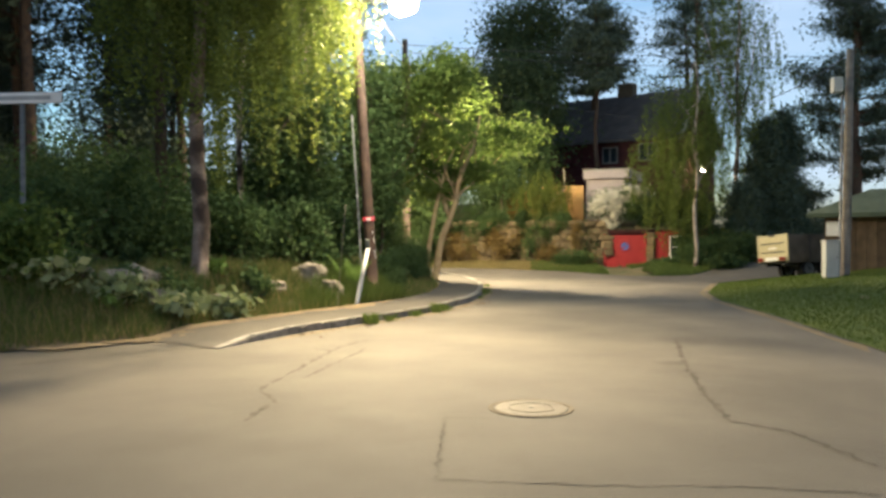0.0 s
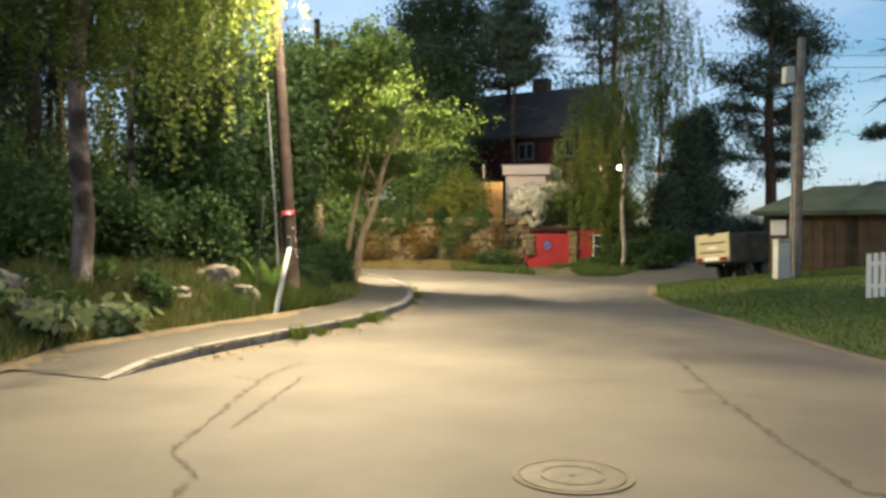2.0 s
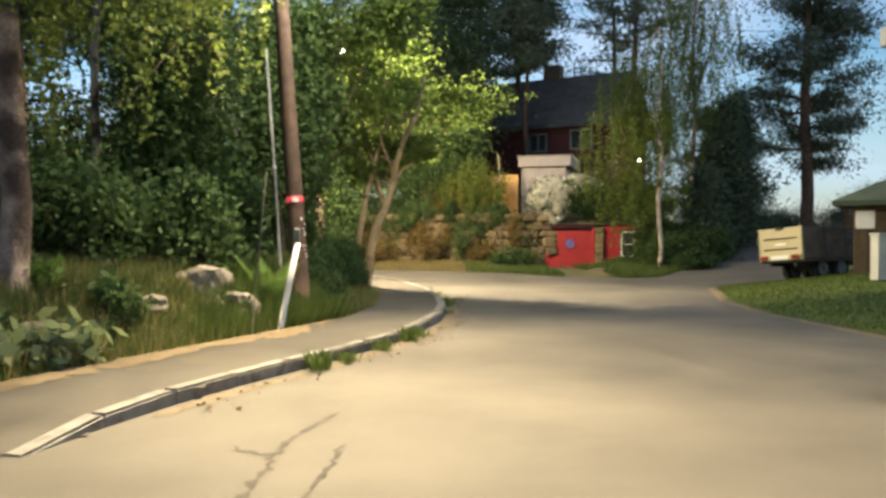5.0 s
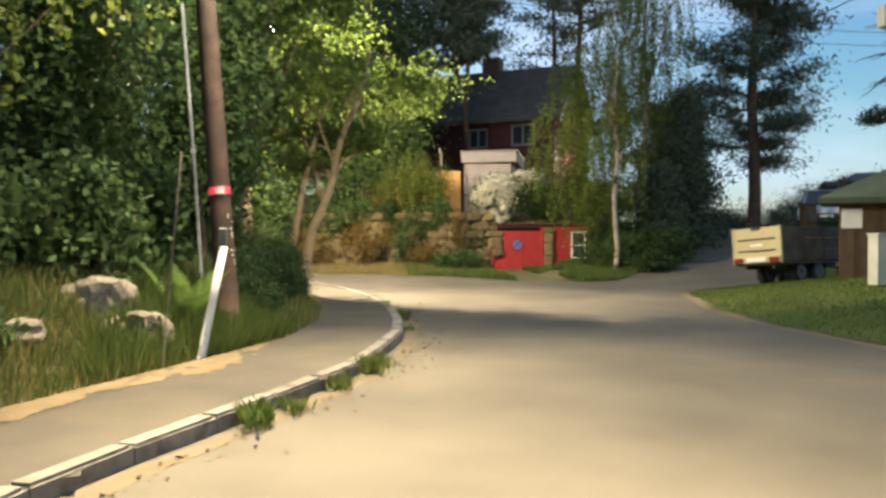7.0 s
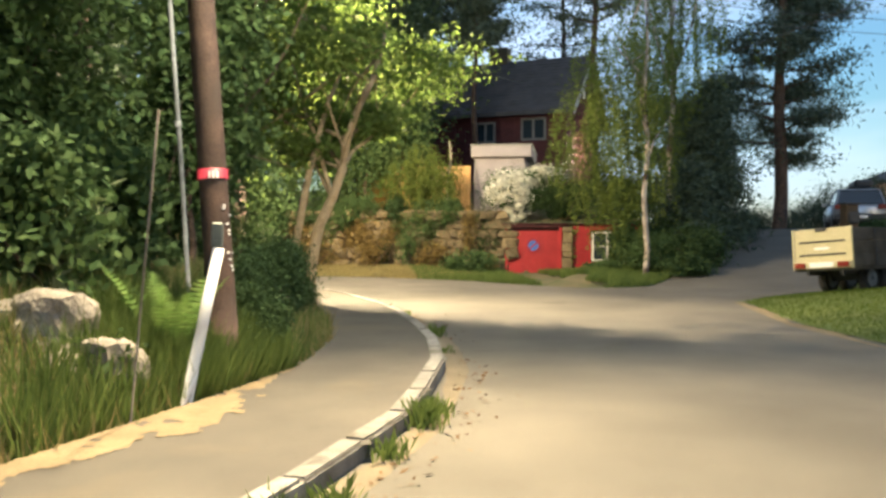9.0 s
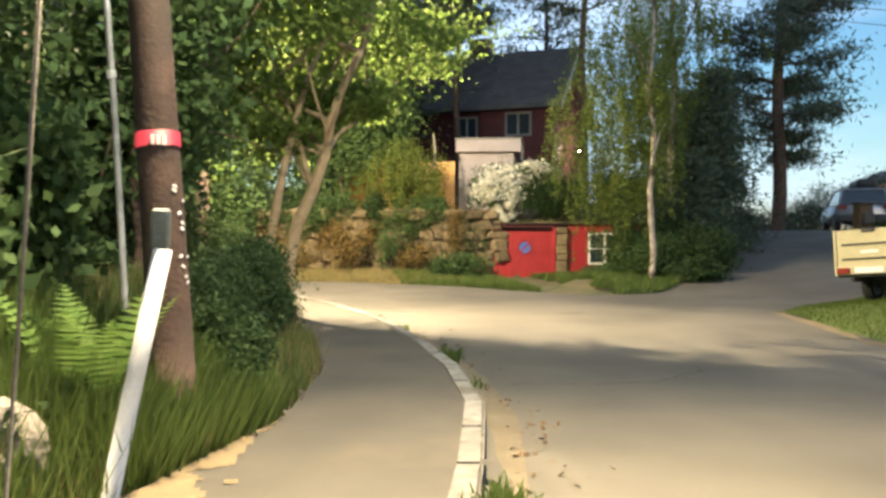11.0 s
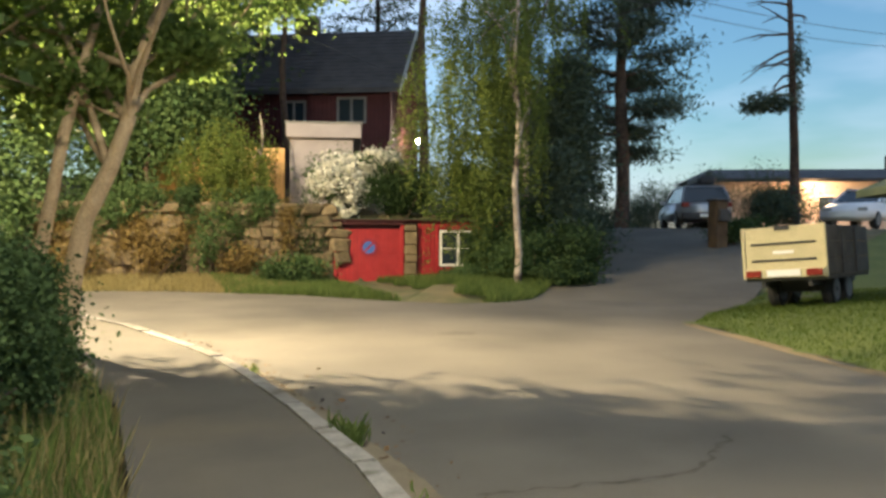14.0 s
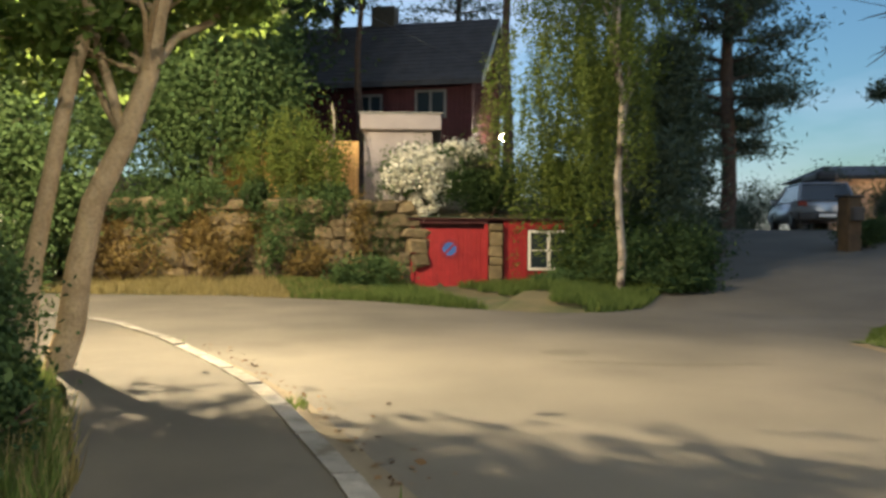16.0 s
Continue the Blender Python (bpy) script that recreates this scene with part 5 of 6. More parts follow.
broadleaf("weeping_birch", 8.55, 31.3, 9.5, 0.09, [((-0.2, 0.6, 6.0), (1.4, 1.3, 1.8), 1.0)], 8000, 0.075, L_BIRCH, "weeping birch with long hanging branches", M_BIRCHBARK, (0.1, 0.3), 6,
          strands=((-0.4, 1.3, 5.1), (2.1, 1.6, 2.5), 220, 2.7, 28000), trunk_top=8.5)
broadleaf("weeping_birch", 11.2, 35.6, 14.5, 0.13, [((0, 0, 10.5), (1.6, 1.5, 2.6), 1.0)], 6000, 0.08, L_BIRCH, "tall weeping birch by the drive", M_BIRCHBARK, (0.1, 0.2), 6,
          strands=((0.0, 0, 9.0), (2.0, 1.8, 3.6), 150, 4.0, 26000), trunk_top=13)
broadleaf("weeping_birch", 3.3, 36.6, 5.4, 0.07, [((-0.3, 0.6, 3.4), (1.1, 0.8, 0.9), 1.0)], 2200, 0.075, L_BIRCH, "small weeping birch on the stone wall", M_BIRCHBARK, (0.3, 0.5), 5,
          strands=((-0.8, 0.5, 3.6), (1.6, 0.7, 1.1), 130, 2.3, 17000), trunk_top=4.6)
# dark spruces and the great pine by the drive
for (bx, by, tall, sp, n) in ((12.4, 35.2, 6.0, 1.6, 16000), (13.8, 37.6, 6.6, 1.9, 14000), (10.9, 33.4, 3.2, 1.2, 9000)):
    spruce("spruce_tree", bx, by, tall, sp, n, "dark spruce thicket beside the drive")
pine("great_pine", 18.1, 40.4, 16.0, 0.3, 2.9, 2.9, 44000, label="great dark pine against the evening sky", size=0.27, clump=0.52, taper=0.45, flat=0.5)
pine("great_pine", 15.2, 43.0, 7.6, 0.16, 1.6, 2.2, 18000, label="dark pine beside the great pine", size=0.38, clump=0.6)

# dead pine with bare limbs
snag = empty("dead_pine")
tagged(snag, "half-dead pine with bare crooked limbs against the sky", "tree")
sz = H(23.3, 36.9) - 0.1
tubes = [([(23.4, 36.9, sz), (23.35, 36.9, 5), (23.2, 36.9, 8), (23.05, 36.9, 10.6)], [0.2, 0.17, 0.13, 0.09])]
for (zz, ang, ln, up) in ((10.2, 175, 2.1, 0.3), (9.6, 185, 1.6, 0.1), (8.6, 170, 2.6, -0.25), (8.0, 190, 1.6, -0.1), (7.3, 172, 2.4, -0.3), (9.9, 10, 1.2, 0.2), (7.0, 200, 1.6, -0.2), (10.5, 150, 1.6, 0.5), (6.6, 20, 0.8, -0.4), (9.2, 178, 2.3, -0.05), (8.3, 165, 2.0, -0.35), (7.7, 186, 2.2, -0.2), (9.0, 15, 0.9, 0.1), (10.9, 190, 1.0, 0.6)):
    tubes.append(limb((23.2, 36.9, zz), (math.cos(radians(ang)), math.sin(radians(ang)) * 0.6, up), ln, 0.06, 0.7, 7, -0.25))
    tubes.append(limb(tubes[-1][0][3], (math.cos(radians(ang)), 0.4, -0.3), ln * 0.45, 0.03, 0.8, 5, -0.2))
trunk_mesh(tubes, M_PINEBARK, snag, 8)
p = np.vstack([blob_points(1500, (21.5, 36.5, 6.4), (0.9, 0.8, 0.35), 14), blob_points(500, (23.4, 36.8, 7.6), (0.35, 0.35, 1.6), 14)])
leaves("needle_foliage", p, 0.22, L_PINE, snag, 0.25, 0.3)

# clipped conifers and shrubs on the plateau
for (bx, by, rx, rz_, n) in ((22.6, 37.2, 1.6, 1.1, 9000), (24.2, 38.2, 1.5, 1.1, 7000), (22.2, 40.6, 1.8, 1.2, 8000), (15.4, 39.5, 1.2, 0.8, 4000), (17.2, 41.8, 1.8, 1.3, 8000), (16.3, 45.2, 2.2, 2.0, 12000), (18.6, 47.0, 2.0, 1.7, 10000), (19.5, 43.5, 2.0, 0.9, 5000), (21.2, 47.5, 1.8, 1.5, 9000), (23.4, 47.2, 1.8, 1.3, 9000), (26.0, 48.0, 1.8, 1.4, 8000)):
    bush("garden_shrub", bx, by, (rx, rx * 0.8, rz_), n, 0.12, L_SPRUCE, "dark clipped garden shrub", slim=0.3)
for (bx, by, rx, rz_, n) in ((16.9, 33.3, 0.8, 0.45, 3000), (18.0, 33.9, 0.9, 0.45, 3000)):
    bush("low_hedge", bx, by, (rx, rx * 0.6, rz_), n, 0.08, L_BUSH, "low dark hedge by the gate post")
# white flowering shrub over the cellar door
fs = bush("white_flowering_shrub", 6.1, 36.9, (1.2, 0.5, 0.75), 12000, 0.08, L_HAZEL, "shrub covered in white blossom over the cellar door", up=0.85, clumps=22)
p = np.vstack([blob_points(5600, (5.5, 36.1, 3.1), (0.8, 0.45, 0.62), 46, 0.2), blob_points(4200, (6.65, 36.3, 3.7), (0.85, 0.45, 0.4), 34, 0.2), blob_points(1300, (5.7, 35.9, 2.45), (0.32, 0.3, 0.35), 12, 0.16)])
leaves("blossom", p, 0.085, L_FLOWER, fs, 0.9)
p = np.vstack([blob_points(3600, (5.5, 36.15, 3.05), (0.8, 0.45, 0.62), 40, 0.14), blob_points(2600, (6.65, 36.35, 3.65), (0.8, 0.45, 0.36), 30, 0.14)])
leaves("blossom_foliage", p, 0.09, L_HAZEL, fs, 0.6)
bush("wall_top_shrub", 7.5, 36.0, (1.2, 0.6, 0.75), 12000, 0.08, L_BUSH, "dark leafy shrub hanging over the red wall", up=0.75)
bush("wall_top_shrub", 9.2, 35.4, (1.3, 0.7, 0.9), 12000, 0.08, L_BUSH, "dark leafy shrub hanging over the red wall", up=0.6)
# verge shrubs before the cellar wall
for (bx, by, rx, rz_, n, m_) in ((8.8, 33.2, 0.85, 0.8, 9000, L_HAZEL), (10.2, 33.2, 1.1, 0.8, 7000, L_BUSH), (9.4, 31.8, 0.9, 0.45, 5000, L_HAZEL), (3.9, 34.4, 0.8, 0.45, 4000, L_HAZEL), (9.2, 31.9, 0.85, 0.65, 9000, L_HAZEL), (7.6, 32.2, 0.5, 0.16, 2500, L_HAZEL), (9.6, 30.6, 0.7, 0.3, 4500, L_BUSH), (10.4, 31.6, 0.9, 0.7, 7000, L_BUSH), (11.6, 34.6, 0.9, 1.0, 6000, L_BUSH)):
    bush("verge_shrub", bx, by, (rx, rx * 0.8, rz_), n, 0.09, m_, "low leafy shrub on the grass verge")
for k in range(16):
    bx = -9.0 + k * 0.92 + rng.uniform(-0.3, 0.3)
    by = float(np.interp(bx, [-14, -2, 5.35], [40.6, 37.3, 35.95]))
    bush("wall_creeper", bx, by - 0.05, (rng.uniform(0.3, 0.7), 0.22, rng.uniform(0.7, 1.25)), 1700, 0.075, (L_DRYLEAF, L_HAZEL, L_DRYLEAF, L_BUSH)[k % 4], "creeper hanging down the stone wall", up=rng.uniform(0.7, 1.5))
for k in range(13):
    bx = -8.2 + k * 0.98 + rng.uniform(-0.25, 0.25)
    by = float(np.interp(bx, [-14, -2, 5.35], [40.6, 37.3, 35.95]))
    bush("wall_shrub", bx, by + 0.1, (rng.uniform(0.45, 0.8), 0.4, rng.uniform(0.35, 0.65)), 4200, 0.08, (L_HAZEL, L_BUSH, L_HAZEL)[k % 3], "dark leafy shrub hanging over the stone wall", up=rng.uniform(1.65, 2.05))
# ivy and dry growth on the stone wall
for (bx, by, rx, rz_, n, m_) in ((-6.5, 38.0, 1.6, 1.0, 5000, L_DRYLEAF), (-3.6, 37.0, 1.3, 1.0, 5000, L_HAZEL), (-1.4, 36.5, 1.1, 0.9, 5000, L_DRYLEAF), (0.6, 36.1, 0.7, 1.1, 4500, L_DRYLEAF), (2.0, 35.9, 0.5, 1.1, 3000, L_HAZEL),
                               (2.8, 35.7, 0.8, 0.7, 3500, L_DRYLEAF), (4.6, 35.6, 0.6, 0.5, 2500, L_DRYLEAF), (-8.5, 38.3, 1.5, 1.2, 4500, L_HAZEL)):
    bush("wall_growth", bx, by, (rx, 0.4, rz_ * 0.85), int(n * 0.4), 0.08, m_, "dry ivy and weeds on the stone wall")
for (bx, by, rx, rz_, n) in ((-5.0, 40.0, 2.2, 2.4, 14000), (-1.5, 39.4, 2.0, 2.5, 15000), (-0.1, 38.9, 1.2, 2.3, 10000), (-9.5, 41.0, 2.6, 2.2, 9000)):
    bush("terrace_bush", bx, by, (rx, 1.2, rz_), n, 0.11, L_HAZEL, "leafy bush on the terrace behind the wall")
for (bx, by, tall, n) in ((-6.0, 42.0, 7.0, 20000), (-2.2, 41.6, 8.0, 26000), (-11.0, 43.0, 10, 20000), (1.2, 42.2, 8.5, 26000)):
    broadleaf("garden_tree", bx, by, tall, 0.16, [((0, 0, tall * 0.62), (2.6, 2.2, tall * 0.34), 1.0)], n, 0.19, L_MAPLE, "dark broadleaf garden tree behind the wall", M_PINEBARK)


# wood and garden trees that close the place behind the walk
for (sx, sy, turn) in ((-9, -14, 40), (-14, -20, 120), (-16, -2, 200), (-22, -12, 10), (12, -12, 70), (17, -4, 160), (15, -20, 250), (22, 6, 20), (-6, -24, 90), (5, -30, 180), (26, 14, 300), (-24, 4, 130)):
    src_tree = bpy.data.objects["maple_tree"] if turn % 20 == 0 else bpy.data.objects["garden_tree"]
    base = Vector((2.0, 47.0, H(2.0, 47.0))) if src_tree.name == "maple_tree" else Vector((-6.0, 42.0, H(-6.0, 42.0)))
    copy_thing(src_tree, Matrix.Translation((sx, sy, H(sx, sy))) @ Matrix.Rotation(radians(turn), 4, "Z") @ Matrix.Translation(-base))


# ---- kerb of granite stones ----
kerb = empty("kerb")
tagged(kerb, "worn granite kerb stones edging the pavement", "kerb", kind="structure")


def along(line, step):
    out = []
    seg = [(Vector(a), Vector(b)) for a, b in zip(line[:-1], line[1:])]
    total = sum((b - a).length for a, b in seg)
    d = 0.0
    while d < total:
        s = d
        for a, b in seg:
            ln = (b - a).length
            if s <= ln:
                out.append(a.lerp(b, s / ln))
                break
            s -= ln
        d += step
    return out


kp = along(KERB, 0.85)
kr = random.Random(11)
for k, (a, b) in enumerate(zip(kp[:-1], kp[1:])):
    d = (b - a).normalized()
    nrm = Vector((-d.y, d.x))
    gap = 0.008
    a2, b2 = a + d * gap, b - d * gap
    lift0, lift1 = [0.012 + 0.115 * float(smooth_step(8.9, 10.1, np.array(q.y))) for q in (a, b)]
    za, zb = 0.008 * a.y + lift0, 0.008 * b.y + lift1
    bm = bmesh.new()
    w = 0.16
    j = [kr.uniform(-0.006, 0.006) for q in range(4)]
    pts = [(a2.x - nrm.x * 0.01, a2.y - nrm.y * 0.01), (b2.x - nrm.x * 0.01, b2.y - nrm.y * 0.01), (b2.x + nrm.x * w, b2.y + nrm.y * w), (a2.x + nrm.x * w, a2.y + nrm.y * w)]
    lo = [bm.verts.new((x, y, z - 0.3)) for (x, y), z in zip(pts, (za, zb, zb, za))]
    hi = [bm.verts.new((x, y, z + q)) for (x, y), z, q in zip(pts, (za, zb, zb, za), j)]
    bm.faces.new(lo[::-1])
    bm.faces.new(hi)
    for q in range(4):
        bm.faces.new((lo[q], lo[(q + 1) % 4], hi[(q + 1) % 4], hi[q]))
    bmesh.ops.recalc_face_normals(bm, faces=bm.faces)
    bmesh.ops.bevel(bm, geom=[e for e in bm.edges if all(v.co.z > min(za, zb) - 0.1 for v in e.verts)], offset=0.022, segments=2, affect="EDGES")
    part("kerb_stone", bm, M_GRANITE, kerb)


# ---- rocks on the bank ----
def rock(x, y, sx, sy, sz_, seed, label="grey mossy boulder on the grassy bank"):
    rr = random.Random(seed)
    bm = bmesh.new()
    bmesh.ops.create_icosphere(bm, subdivisions=3, radius=1.0)
    off = Vector((rr.uniform(0, 50), rr.uniform(0, 50), rr.uniform(0, 50)))
    for v in bm.verts:
        c = v.co.normalized()
        q = 1 + 0.35 * noise.noise(c * 1.1 + off) + 0.14 * noise.noise(c * 3.1 + off)
        flat = max(abs(c.x), abs(c.y), abs(c.z))
        v.co = c * q / flat ** 0.55
        v.co = Vector((v.co.x * sx, v.co.y * sy, v.co.z * sz_))
    ob = part("boulder", bm, M_ROCK, None)
    ob.location = (x, y, H(x, y) + sz_ * 0.2)
    ob.rotation_euler = (rr.uniform(-0.2, 0.2), rr.uniform(-0.2, 0.2), rr.uniform(0, 6))
    tagged(ob, label, "rock", "boulders on the bank")


for k, (x, y, sx, sy, sz_) in enumerate(((-2.32, 14.95, 0.3, 0.24, 0.27), (-2.78, 15.1, 0.34, 0.26, 0.3), (-2.55, 14.75, 0.2, 0.15, 0.17), (-3.0, 15.1, 0.22, 0.16, 0.14), (-5.0, 10.9, 0.45, 0.35, 0.22), (-5.7, 10.6, 0.5, 0.4, 0.25), (-4.3, 11.3, 0.35, 0.3, 0.2),
                                         (-6.5, 10.2, 0.5, 0.4, 0.25), (-3.7, 12.2, 0.28, 0.25, 0.16), (-4.9, 11.6, 0.3, 0.25, 0.2), (-7.3, 9.5, 0.4, 0.35, 0.2), (-3.2, 13.9, 0.25, 0.2, 0.12))):
    rock(x, y, sx, sy, sz_, k)


# ---- fern and pale-leaved weeds ----
def fern(x, y, reach, fronds, seed, tilt=0.9):
    """A fern of arching fronds with paired leaflets."""
    rr = np.random.default_rng(seed)
    t = empty("fern")
    tagged(t, "bright green fern with arching fronds", "fern")
    z0 = H(x, y)
    for k in range(fronds):
        a = rr.uniform(0, 2 * np.pi)
        ln = reach * rr.uniform(0.7, 1.15)
        V, F = [], []
        n = 22
        spine = []
        for s in range(n + 1):
            q = s / n
            r = ln * q * 0.62
            z = ln * (tilt * q - 0.55 * q * q)
            spine.append(np.array([x + math.cos(a) * r, y + math.sin(a) * r, z0 + z]))
        side = np.array([-math.sin(a), math.cos(a), 0])
        for s in range(2, n):
            q = s / n
            w = ln * 0.2 * math.sin(math.pi * min(1, q * 1.05)) ** 0.8 * (1 - 0.35 * q)
            fwd = (spine[s + 1] - spine[s])
            for sg in (-1, 1):
                b0 = len(V)
                root = spine[s]
                tip = root + side * sg * w + fwd * 0.9 + np.array([0, 0, -0.15 * w])
                V += [root - fwd * 0.35, root + fwd * 0.35, tip]
                F.append((b0, b0 + 1, b0 + 2))
        raw("frond", V, F, L_FERN, t)
    return t


bush("nettle_clump", -6.3, 9.9, (0.95, 0.7, 0.75), 3600, 0.13, L_WILLOW, "tall yellow-green weeds below the street sign", cat="weed")
fern(-1.95, 15.5, 0.85, 15, 1, 1.5)
fern(-2.4, 15.7, 0.7, 9, 2, 1.2)
for (bx, by, rx, rz_, n) in ((-3.45, 11.9, 0.45, 0.22, 420), (-4.1, 11.1, 0.5, 0.22, 420), (-4.8, 10.4, 0.5, 0.22, 380), (-3.0, 16.0, 0.4, 0.5, 260), (-5.6, 9.9, 0.5, 0.25, 350), (-6.6, 9.4, 0.5, 0.3, 350)):
    bush("broadleaf_weed", bx, by, (rx * 1.1, rx * 1.1, rz_ * 1.15), int(n * 0.8), 0.19, L_PALE, "pale broad-leaved weeds on the bank", clumps=12, cat="weed")


for k in range(26):
    by = rng.uniform(9.5, 22)
    bx = float(np.interp(by, [p[1] for p in BANK], [p[0] for p in BANK])) - rng.uniform(0.5, 2.6)
    bush("bank_weed", bx, by, (rng.uniform(0.2, 0.42), rng.uniform(0.2, 0.42), rng.uniform(0.15, 0.34)), 420, rng.uniform(0.08, 0.13), (L_HAZEL, L_BUSH, L_FERN, L_HAZEL)[k % 4], "low leafy weeds among the bank's grass", clumps=10, cat="weed")


# ---- grass ----
def scatter(n, x0, x1, y0, y1, keep):
    p = np.stack([rng.uniform(x0, x1, n), rng.uniform(y0, y1, n)], axis=1)
    p = p[keep(p[:, 0], p[:, 1])]
    return np.column_stack([p, height(p[:, 0], p[:, 1])])


lawn_p = scatter(150000, 6, 14, 4, 28, lambda x, y: inside(x, y, LAWN))
blades("lawn_grass", lawn_p, 0.06, L_LAWN, 0.008, 0.6, "short mown green lawn grass")


def bank_keep(d0, d1):
    def keep(x, y):
        d = seg_dist(x, y, BANK)
        return (~inside(x, y, ROAD)) & (d > d0) & (d < d1)
    return keep


blades("bank_grass", scatter(220000, -9, 0, 7, 30, bank_keep(0.05, 2.8)), 0.23, L_GRASS, 0.009, 0.6, "ragged green grass on the bank")
blades("bank_dry_grass", scatter(50000, -9, 0, 7, 22, bank_keep(0.0, 2.2)), 0.28, L_DRYGRASS, 0.007, 0.7, "dry straw-coloured grass on the bank")
tall_p = scatter(14000, -2.6, -0.2, 13.6, 16.6, bank_keep(0.05, 1.3))
tall_p = np.vstack([tall_p, scatter(26000, -2.3, -1.0, 15.1, 16.5, bank_keep(0.02, 0.9))])
blades("tall_grass", tall_p, 0.42, L_GRASS, 0.01, 0.6, "tall green grass round the pole's foot")
verge_p = scatter(70000, 2, 12, 28.5, 36, lambda x, y: (~inside(x, y, ROAD)) & (y < 35.9 - (x - 5.35) * 0.3) & ((x > 6.5 + 0.25 * np.sin(y * 5)) | (x < 5.0)))
blades("verge_grass", verge_p, 0.17, L_GRASS, 0.014, 0.6, "rough green grass on the far verge")
wallv_p = scatter(50000, -10, 4, 33, 38, lambda x, y: (~inside(x, y, ROAD)) & (y < np.interp(x, [-14, -2, 5.35], [40.6, 37.3, 35.95])))
blades("wall_foot_grass", wallv_p, 0.14, L_DRYGRASS, 0.014, 0.6, "dry grass along the foot of the wall")


def tuft(x, y, n, tall, seed):
    q = np.random.default_rng(seed)
    p = np.column_stack([x + q.normal(size=n) * 0.06, y + q.normal(size=n) * 0.11, np.full(n, 0.008 * y)])
    h = 0.72 * tall * q.uniform(0.4, 1.2, n)
    a = q.uniform(0, 2 * np.pi, n)
    d = np.stack([np.cos(a) * 0.4, np.sin(a) * 0.4, np.ones(n)], axis=1)
    d /= np.linalg.norm(d, axis=1)[:, None]
    s = np.stack([-np.sin(a), np.cos(a), np.zeros(n)], axis=1) * 0.009
    mid, tip = p + d * h[:, None] * 0.55, p + d * h[:, None] * np.array([1.3, 1.3, 0.95])
    v = np.stack([p - s * 0.4, p + s * 0.4, mid + s, tip, mid - s], axis=1).reshape(-1, 3)
    ob = raw("weed_tuft", v, np.arange(5 * n).reshape(-1, 5), L_GRASS)
    tagged(ob, "green weed tuft growing at the kerb", "weed", kind="stuff")


for k, (x, y, n, tall) in enumerate(((-0.86, 12.25, 70, 0.3), (-0.6, 12.7, 40, 0.2), (-0.25, 13.6, 40, 0.2), (0.05, 14.4, 70, 0.3), (0.2, 14.8, 30, 0.2), (0.78, 19.4, 60, 0.26), (0.62, 22.3, 16, 0.14), (-0.2, 26.0, 20, 0.16), (0.72, 18.0, 20, 0.12))):
    tuft(x, y, n * 2, tall, k)


# ---- cracks and patches in the asphalt ----
def ribbon(name, line, width, material, label, lift=0.004, jitter=0.016, seed=0, even=False):
    """A strip lying on the road; even strips swell and thin slowly, others are ragged."""
    rr = np.random.default_rng(seed)
    pts = [np.array((p.x, p.y)) for p in along(line, 0.06)]
    slow = np.convolve(rr.uniform(0, 1, len(pts) + 24), np.hanning(25) / 12, "valid")
    V, F = [], []
    for k, p in enumerate(pts):
        d = pts[min(k + 1, len(pts) - 1)] - pts[max(k - 1, 0)]
        d = d / (np.linalg.norm(d) + 1e-9)
        nrm = np.array((-d[1], d[0]))
        c = p + nrm * (rr.normal() * jitter if not even else (slow[k] - 0.5) * width)
        w = width * (rr.uniform(0.08, 1.15) if not even else max(0.05, 2.2 * slow[k] - 0.5 + rr.uniform(-0.05, 0.05)))
        for sg in (-1, 1):
            q = c + nrm * sg * w / 2
            V.append((q[0], q[1], 0.008 * q[1] + lift))
        if k:
            b = 2 * k
            F.append((b - 2, b - 1, b + 1, b))
    ob = raw(name, V, F, material)
    return tagged(ob, label, "road surface", kind="structure")


for k, (line, w) in enumerate((
        ([(4.19, 10.67), (3.87, 8.01), (3.74, 6.28), (3.7, 5.17), (4.11, 4.81), (4.4, 3.8)], 0.08),
        ([(-0.48, 10.11), (-0.74, 9.25), (-0.79, 7.89), (-0.83, 6.07), (-0.5, 5.58), (-0.51, 4.68)], 0.07),
        ([(-0.33, 9.13), (-0.48, 7.65), (-0.56, 6.78)], 0.05),
        ([(-1.09, 9.15), (-0.84, 8.92), (-0.65, 8.96)], 0.05),
        ([(1.1, 18.1), (2.2, 18.0), (2.5, 18.0), (3.3, 18.6)], 0.05),
        ([(1.7, 5.03), (1.21, 5.02), (1.36, 3.23), (2.38, 3.21), (3.29, 3.29), (4.18, 3.2)], 0.025),
        ([(-4.48, 7.16), (-3.61, 8.26), (-2.41, 9.0)], 0.05),
        ([(3.4, 24.0), (4.6, 23.4), (5.6, 23.2)], 0.04))):
    ribbon("asphalt_crack", line, w, M_CRACK, "dark irregular crack in the worn asphalt", seed=k)


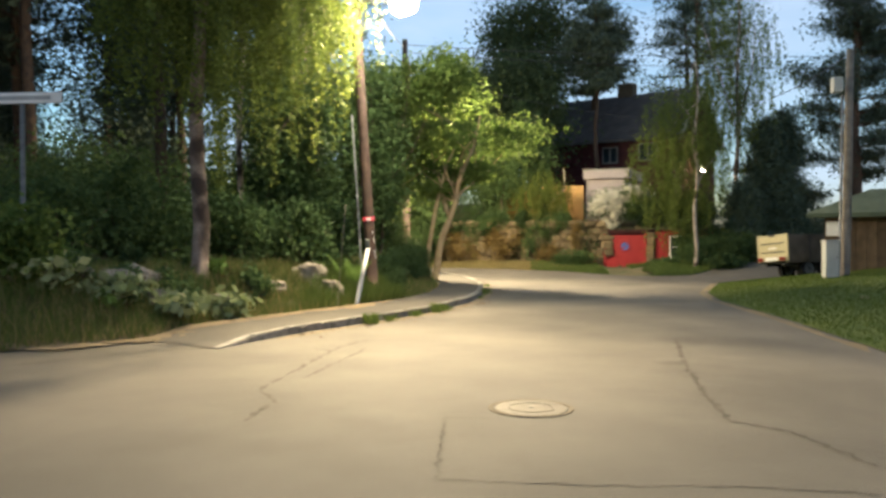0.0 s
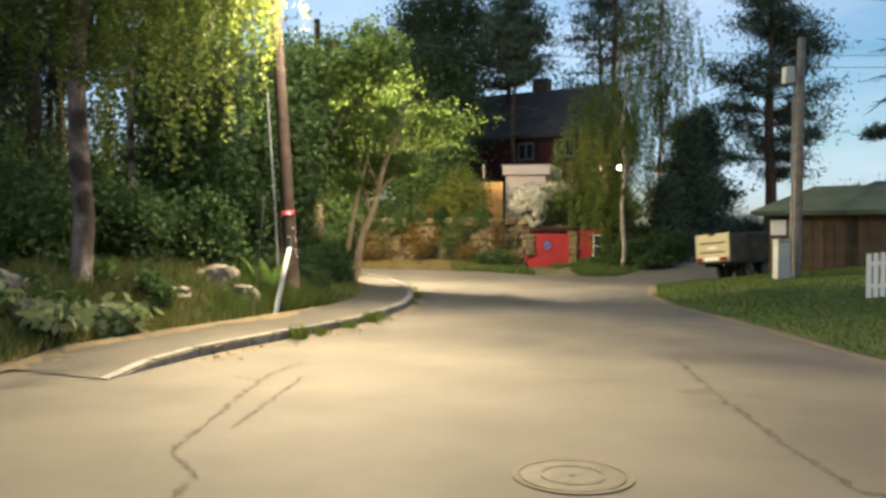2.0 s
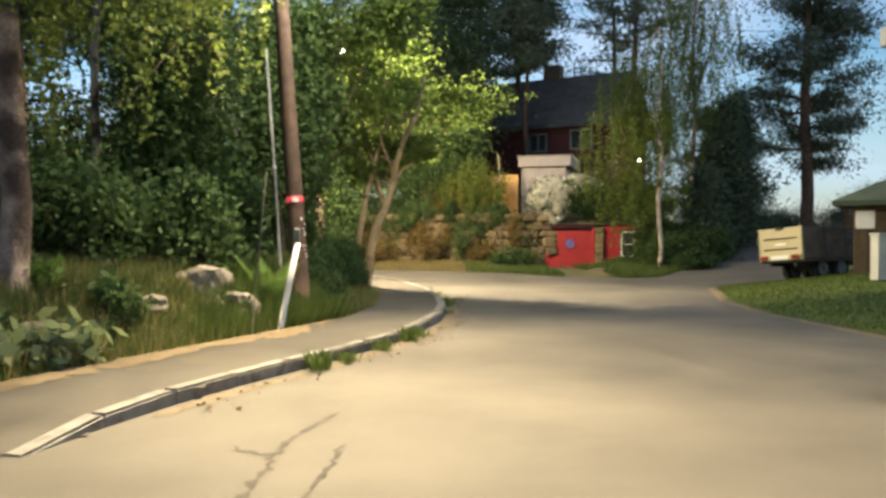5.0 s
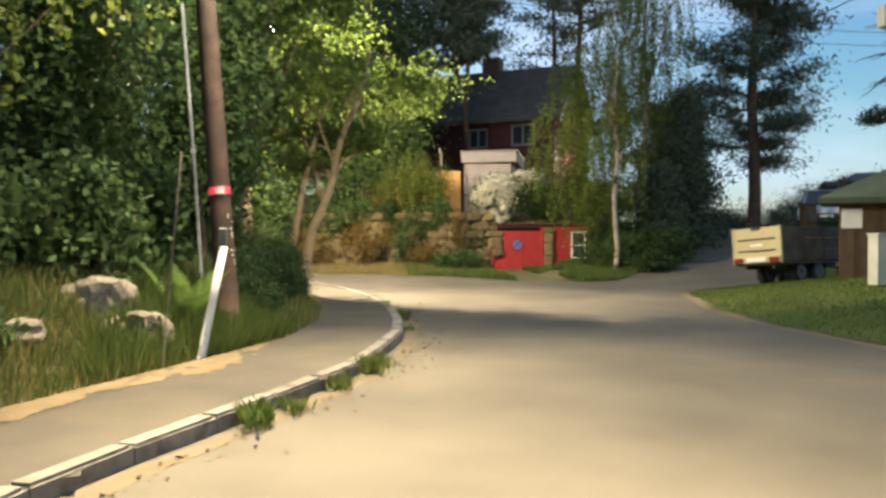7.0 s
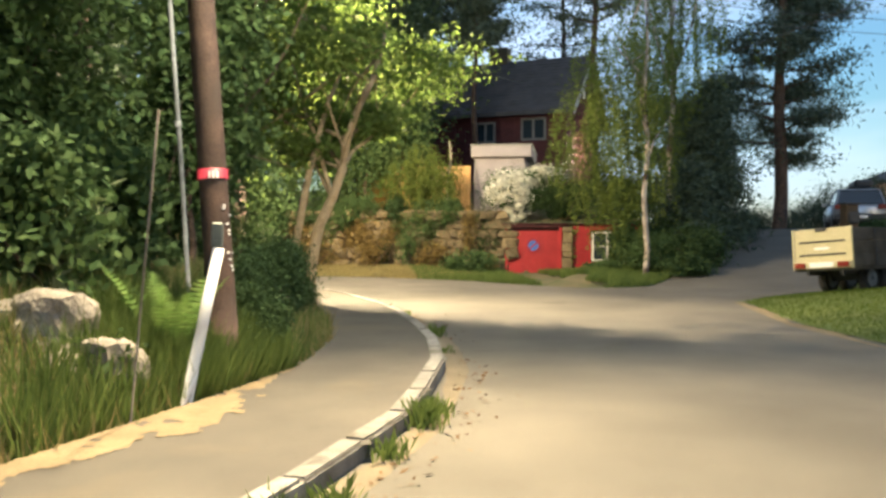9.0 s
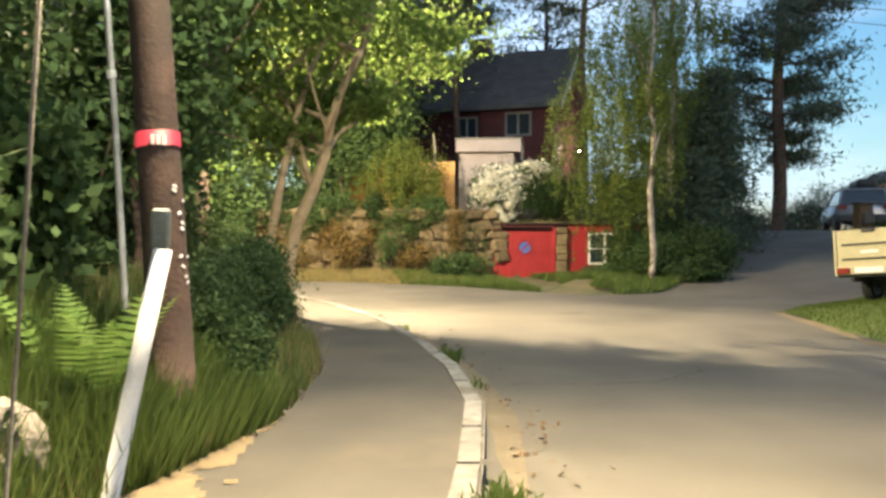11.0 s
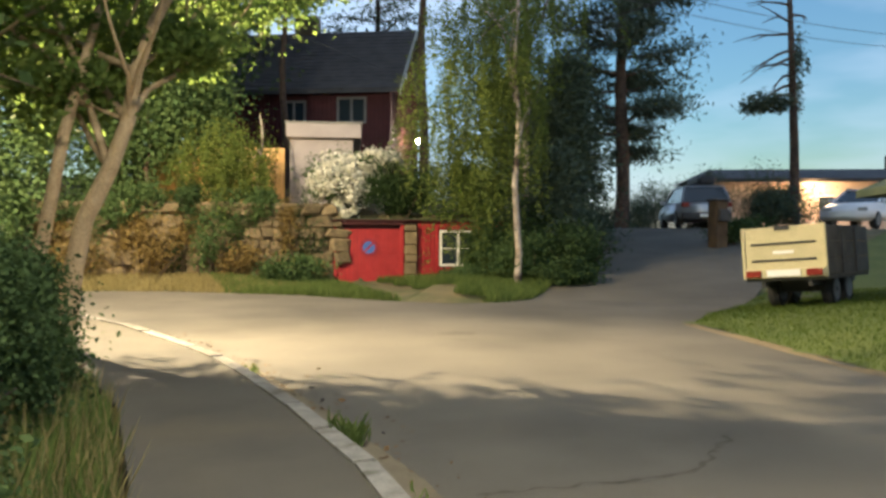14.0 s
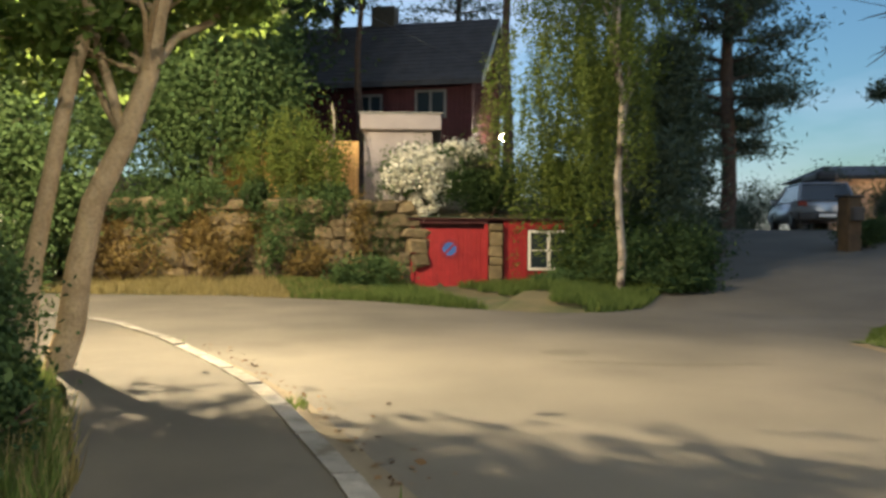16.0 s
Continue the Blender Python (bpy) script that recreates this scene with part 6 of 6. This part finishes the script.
def patch(x, y, rx, ry, seed, material, label):
    """A thin uneven repair patch or spill lying on the asphalt."""
    rr = random.Random(seed)
    V = [(x, y, 0.008 * y + 0.005)]
    n = 28
    for k in range(n):
        a = 2 * math.pi * k / n
        q = 1 + 0.3 * noise.noise(Vector((math.cos(a) * 1.5, math.sin(a) * 1.5, seed * 3.1)))
        V.append((x + math.cos(a) * rx * q, y + math.sin(a) * ry * q, 0.008 * (y + math.sin(a) * ry * q) + 0.005))
    bm = bmesh.new()
    vs = [bm.verts.new(p) for p in V]
    for k in range(n):
        bm.faces.new((vs[0], vs[1 + k], vs[1 + (k + 1) % n]))
    tagged(part("asphalt_patch", bm, material), label, "road surface", kind="structure")


for k, (x, y, rx, ry) in enumerate(((3.76, 8.25, 0.22, 0.14), (3.9, 24.5, 0.3, 0.22))):
    patch(x, y, rx, ry, k, M_PATCH, "darker worn patch in the asphalt")
# sand washed along the kerb
KSIDE = [(x + 0.16, y - 0.05) for x, y in KERB[1:11]]
ribbon("kerb_sand", KSIDE, 0.3, M_SAND, "tan sand washed up along the kerb", 0.003, 0.05, 31, True)
ribbon("lawn_grit", [(x - 0.14, y) for x, y in LAWN_EDGE[5:11]], 0.34, M_GRAVEL, "dry tan grit along the lawn's edge", 0.004, 0.05, 32, True)

# leaf litter and small stones in the gutter
lq = np.random.default_rng(21)
spots = along(KSIDE, 0.02)
pick = lq.integers(0, len(spots), 420)
lit = np.array([(spots[k].x + abs(lq.normal()) * 0.22, spots[k].y + lq.normal() * 0.1, 0.0) for k in pick])
lit[:, 2] = 0.008 * lit[:, 1] + 0.012
ang = lq.uniform(0, 6.28, len(lit))
size = lq.uniform(0.012, 0.036, len(lit))
u = np.stack([np.cos(ang), np.sin(ang), lq.normal(size=len(lit)) * 0.25], axis=1) * size[:, None]
w = np.stack([-np.sin(ang), np.cos(ang), lq.normal(size=len(lit)) * 0.25], axis=1) * size[:, None] * 0.55
lv = np.stack([lit - u, lit + w, lit + u, lit - w], axis=1).reshape(-1, 3)
tagged(raw("leaf_litter", lv, np.arange(len(lv)).reshape(-1, 4), L_LITTER), "brown dead leaves scattered along the gutter", "leaves", kind="stuff")
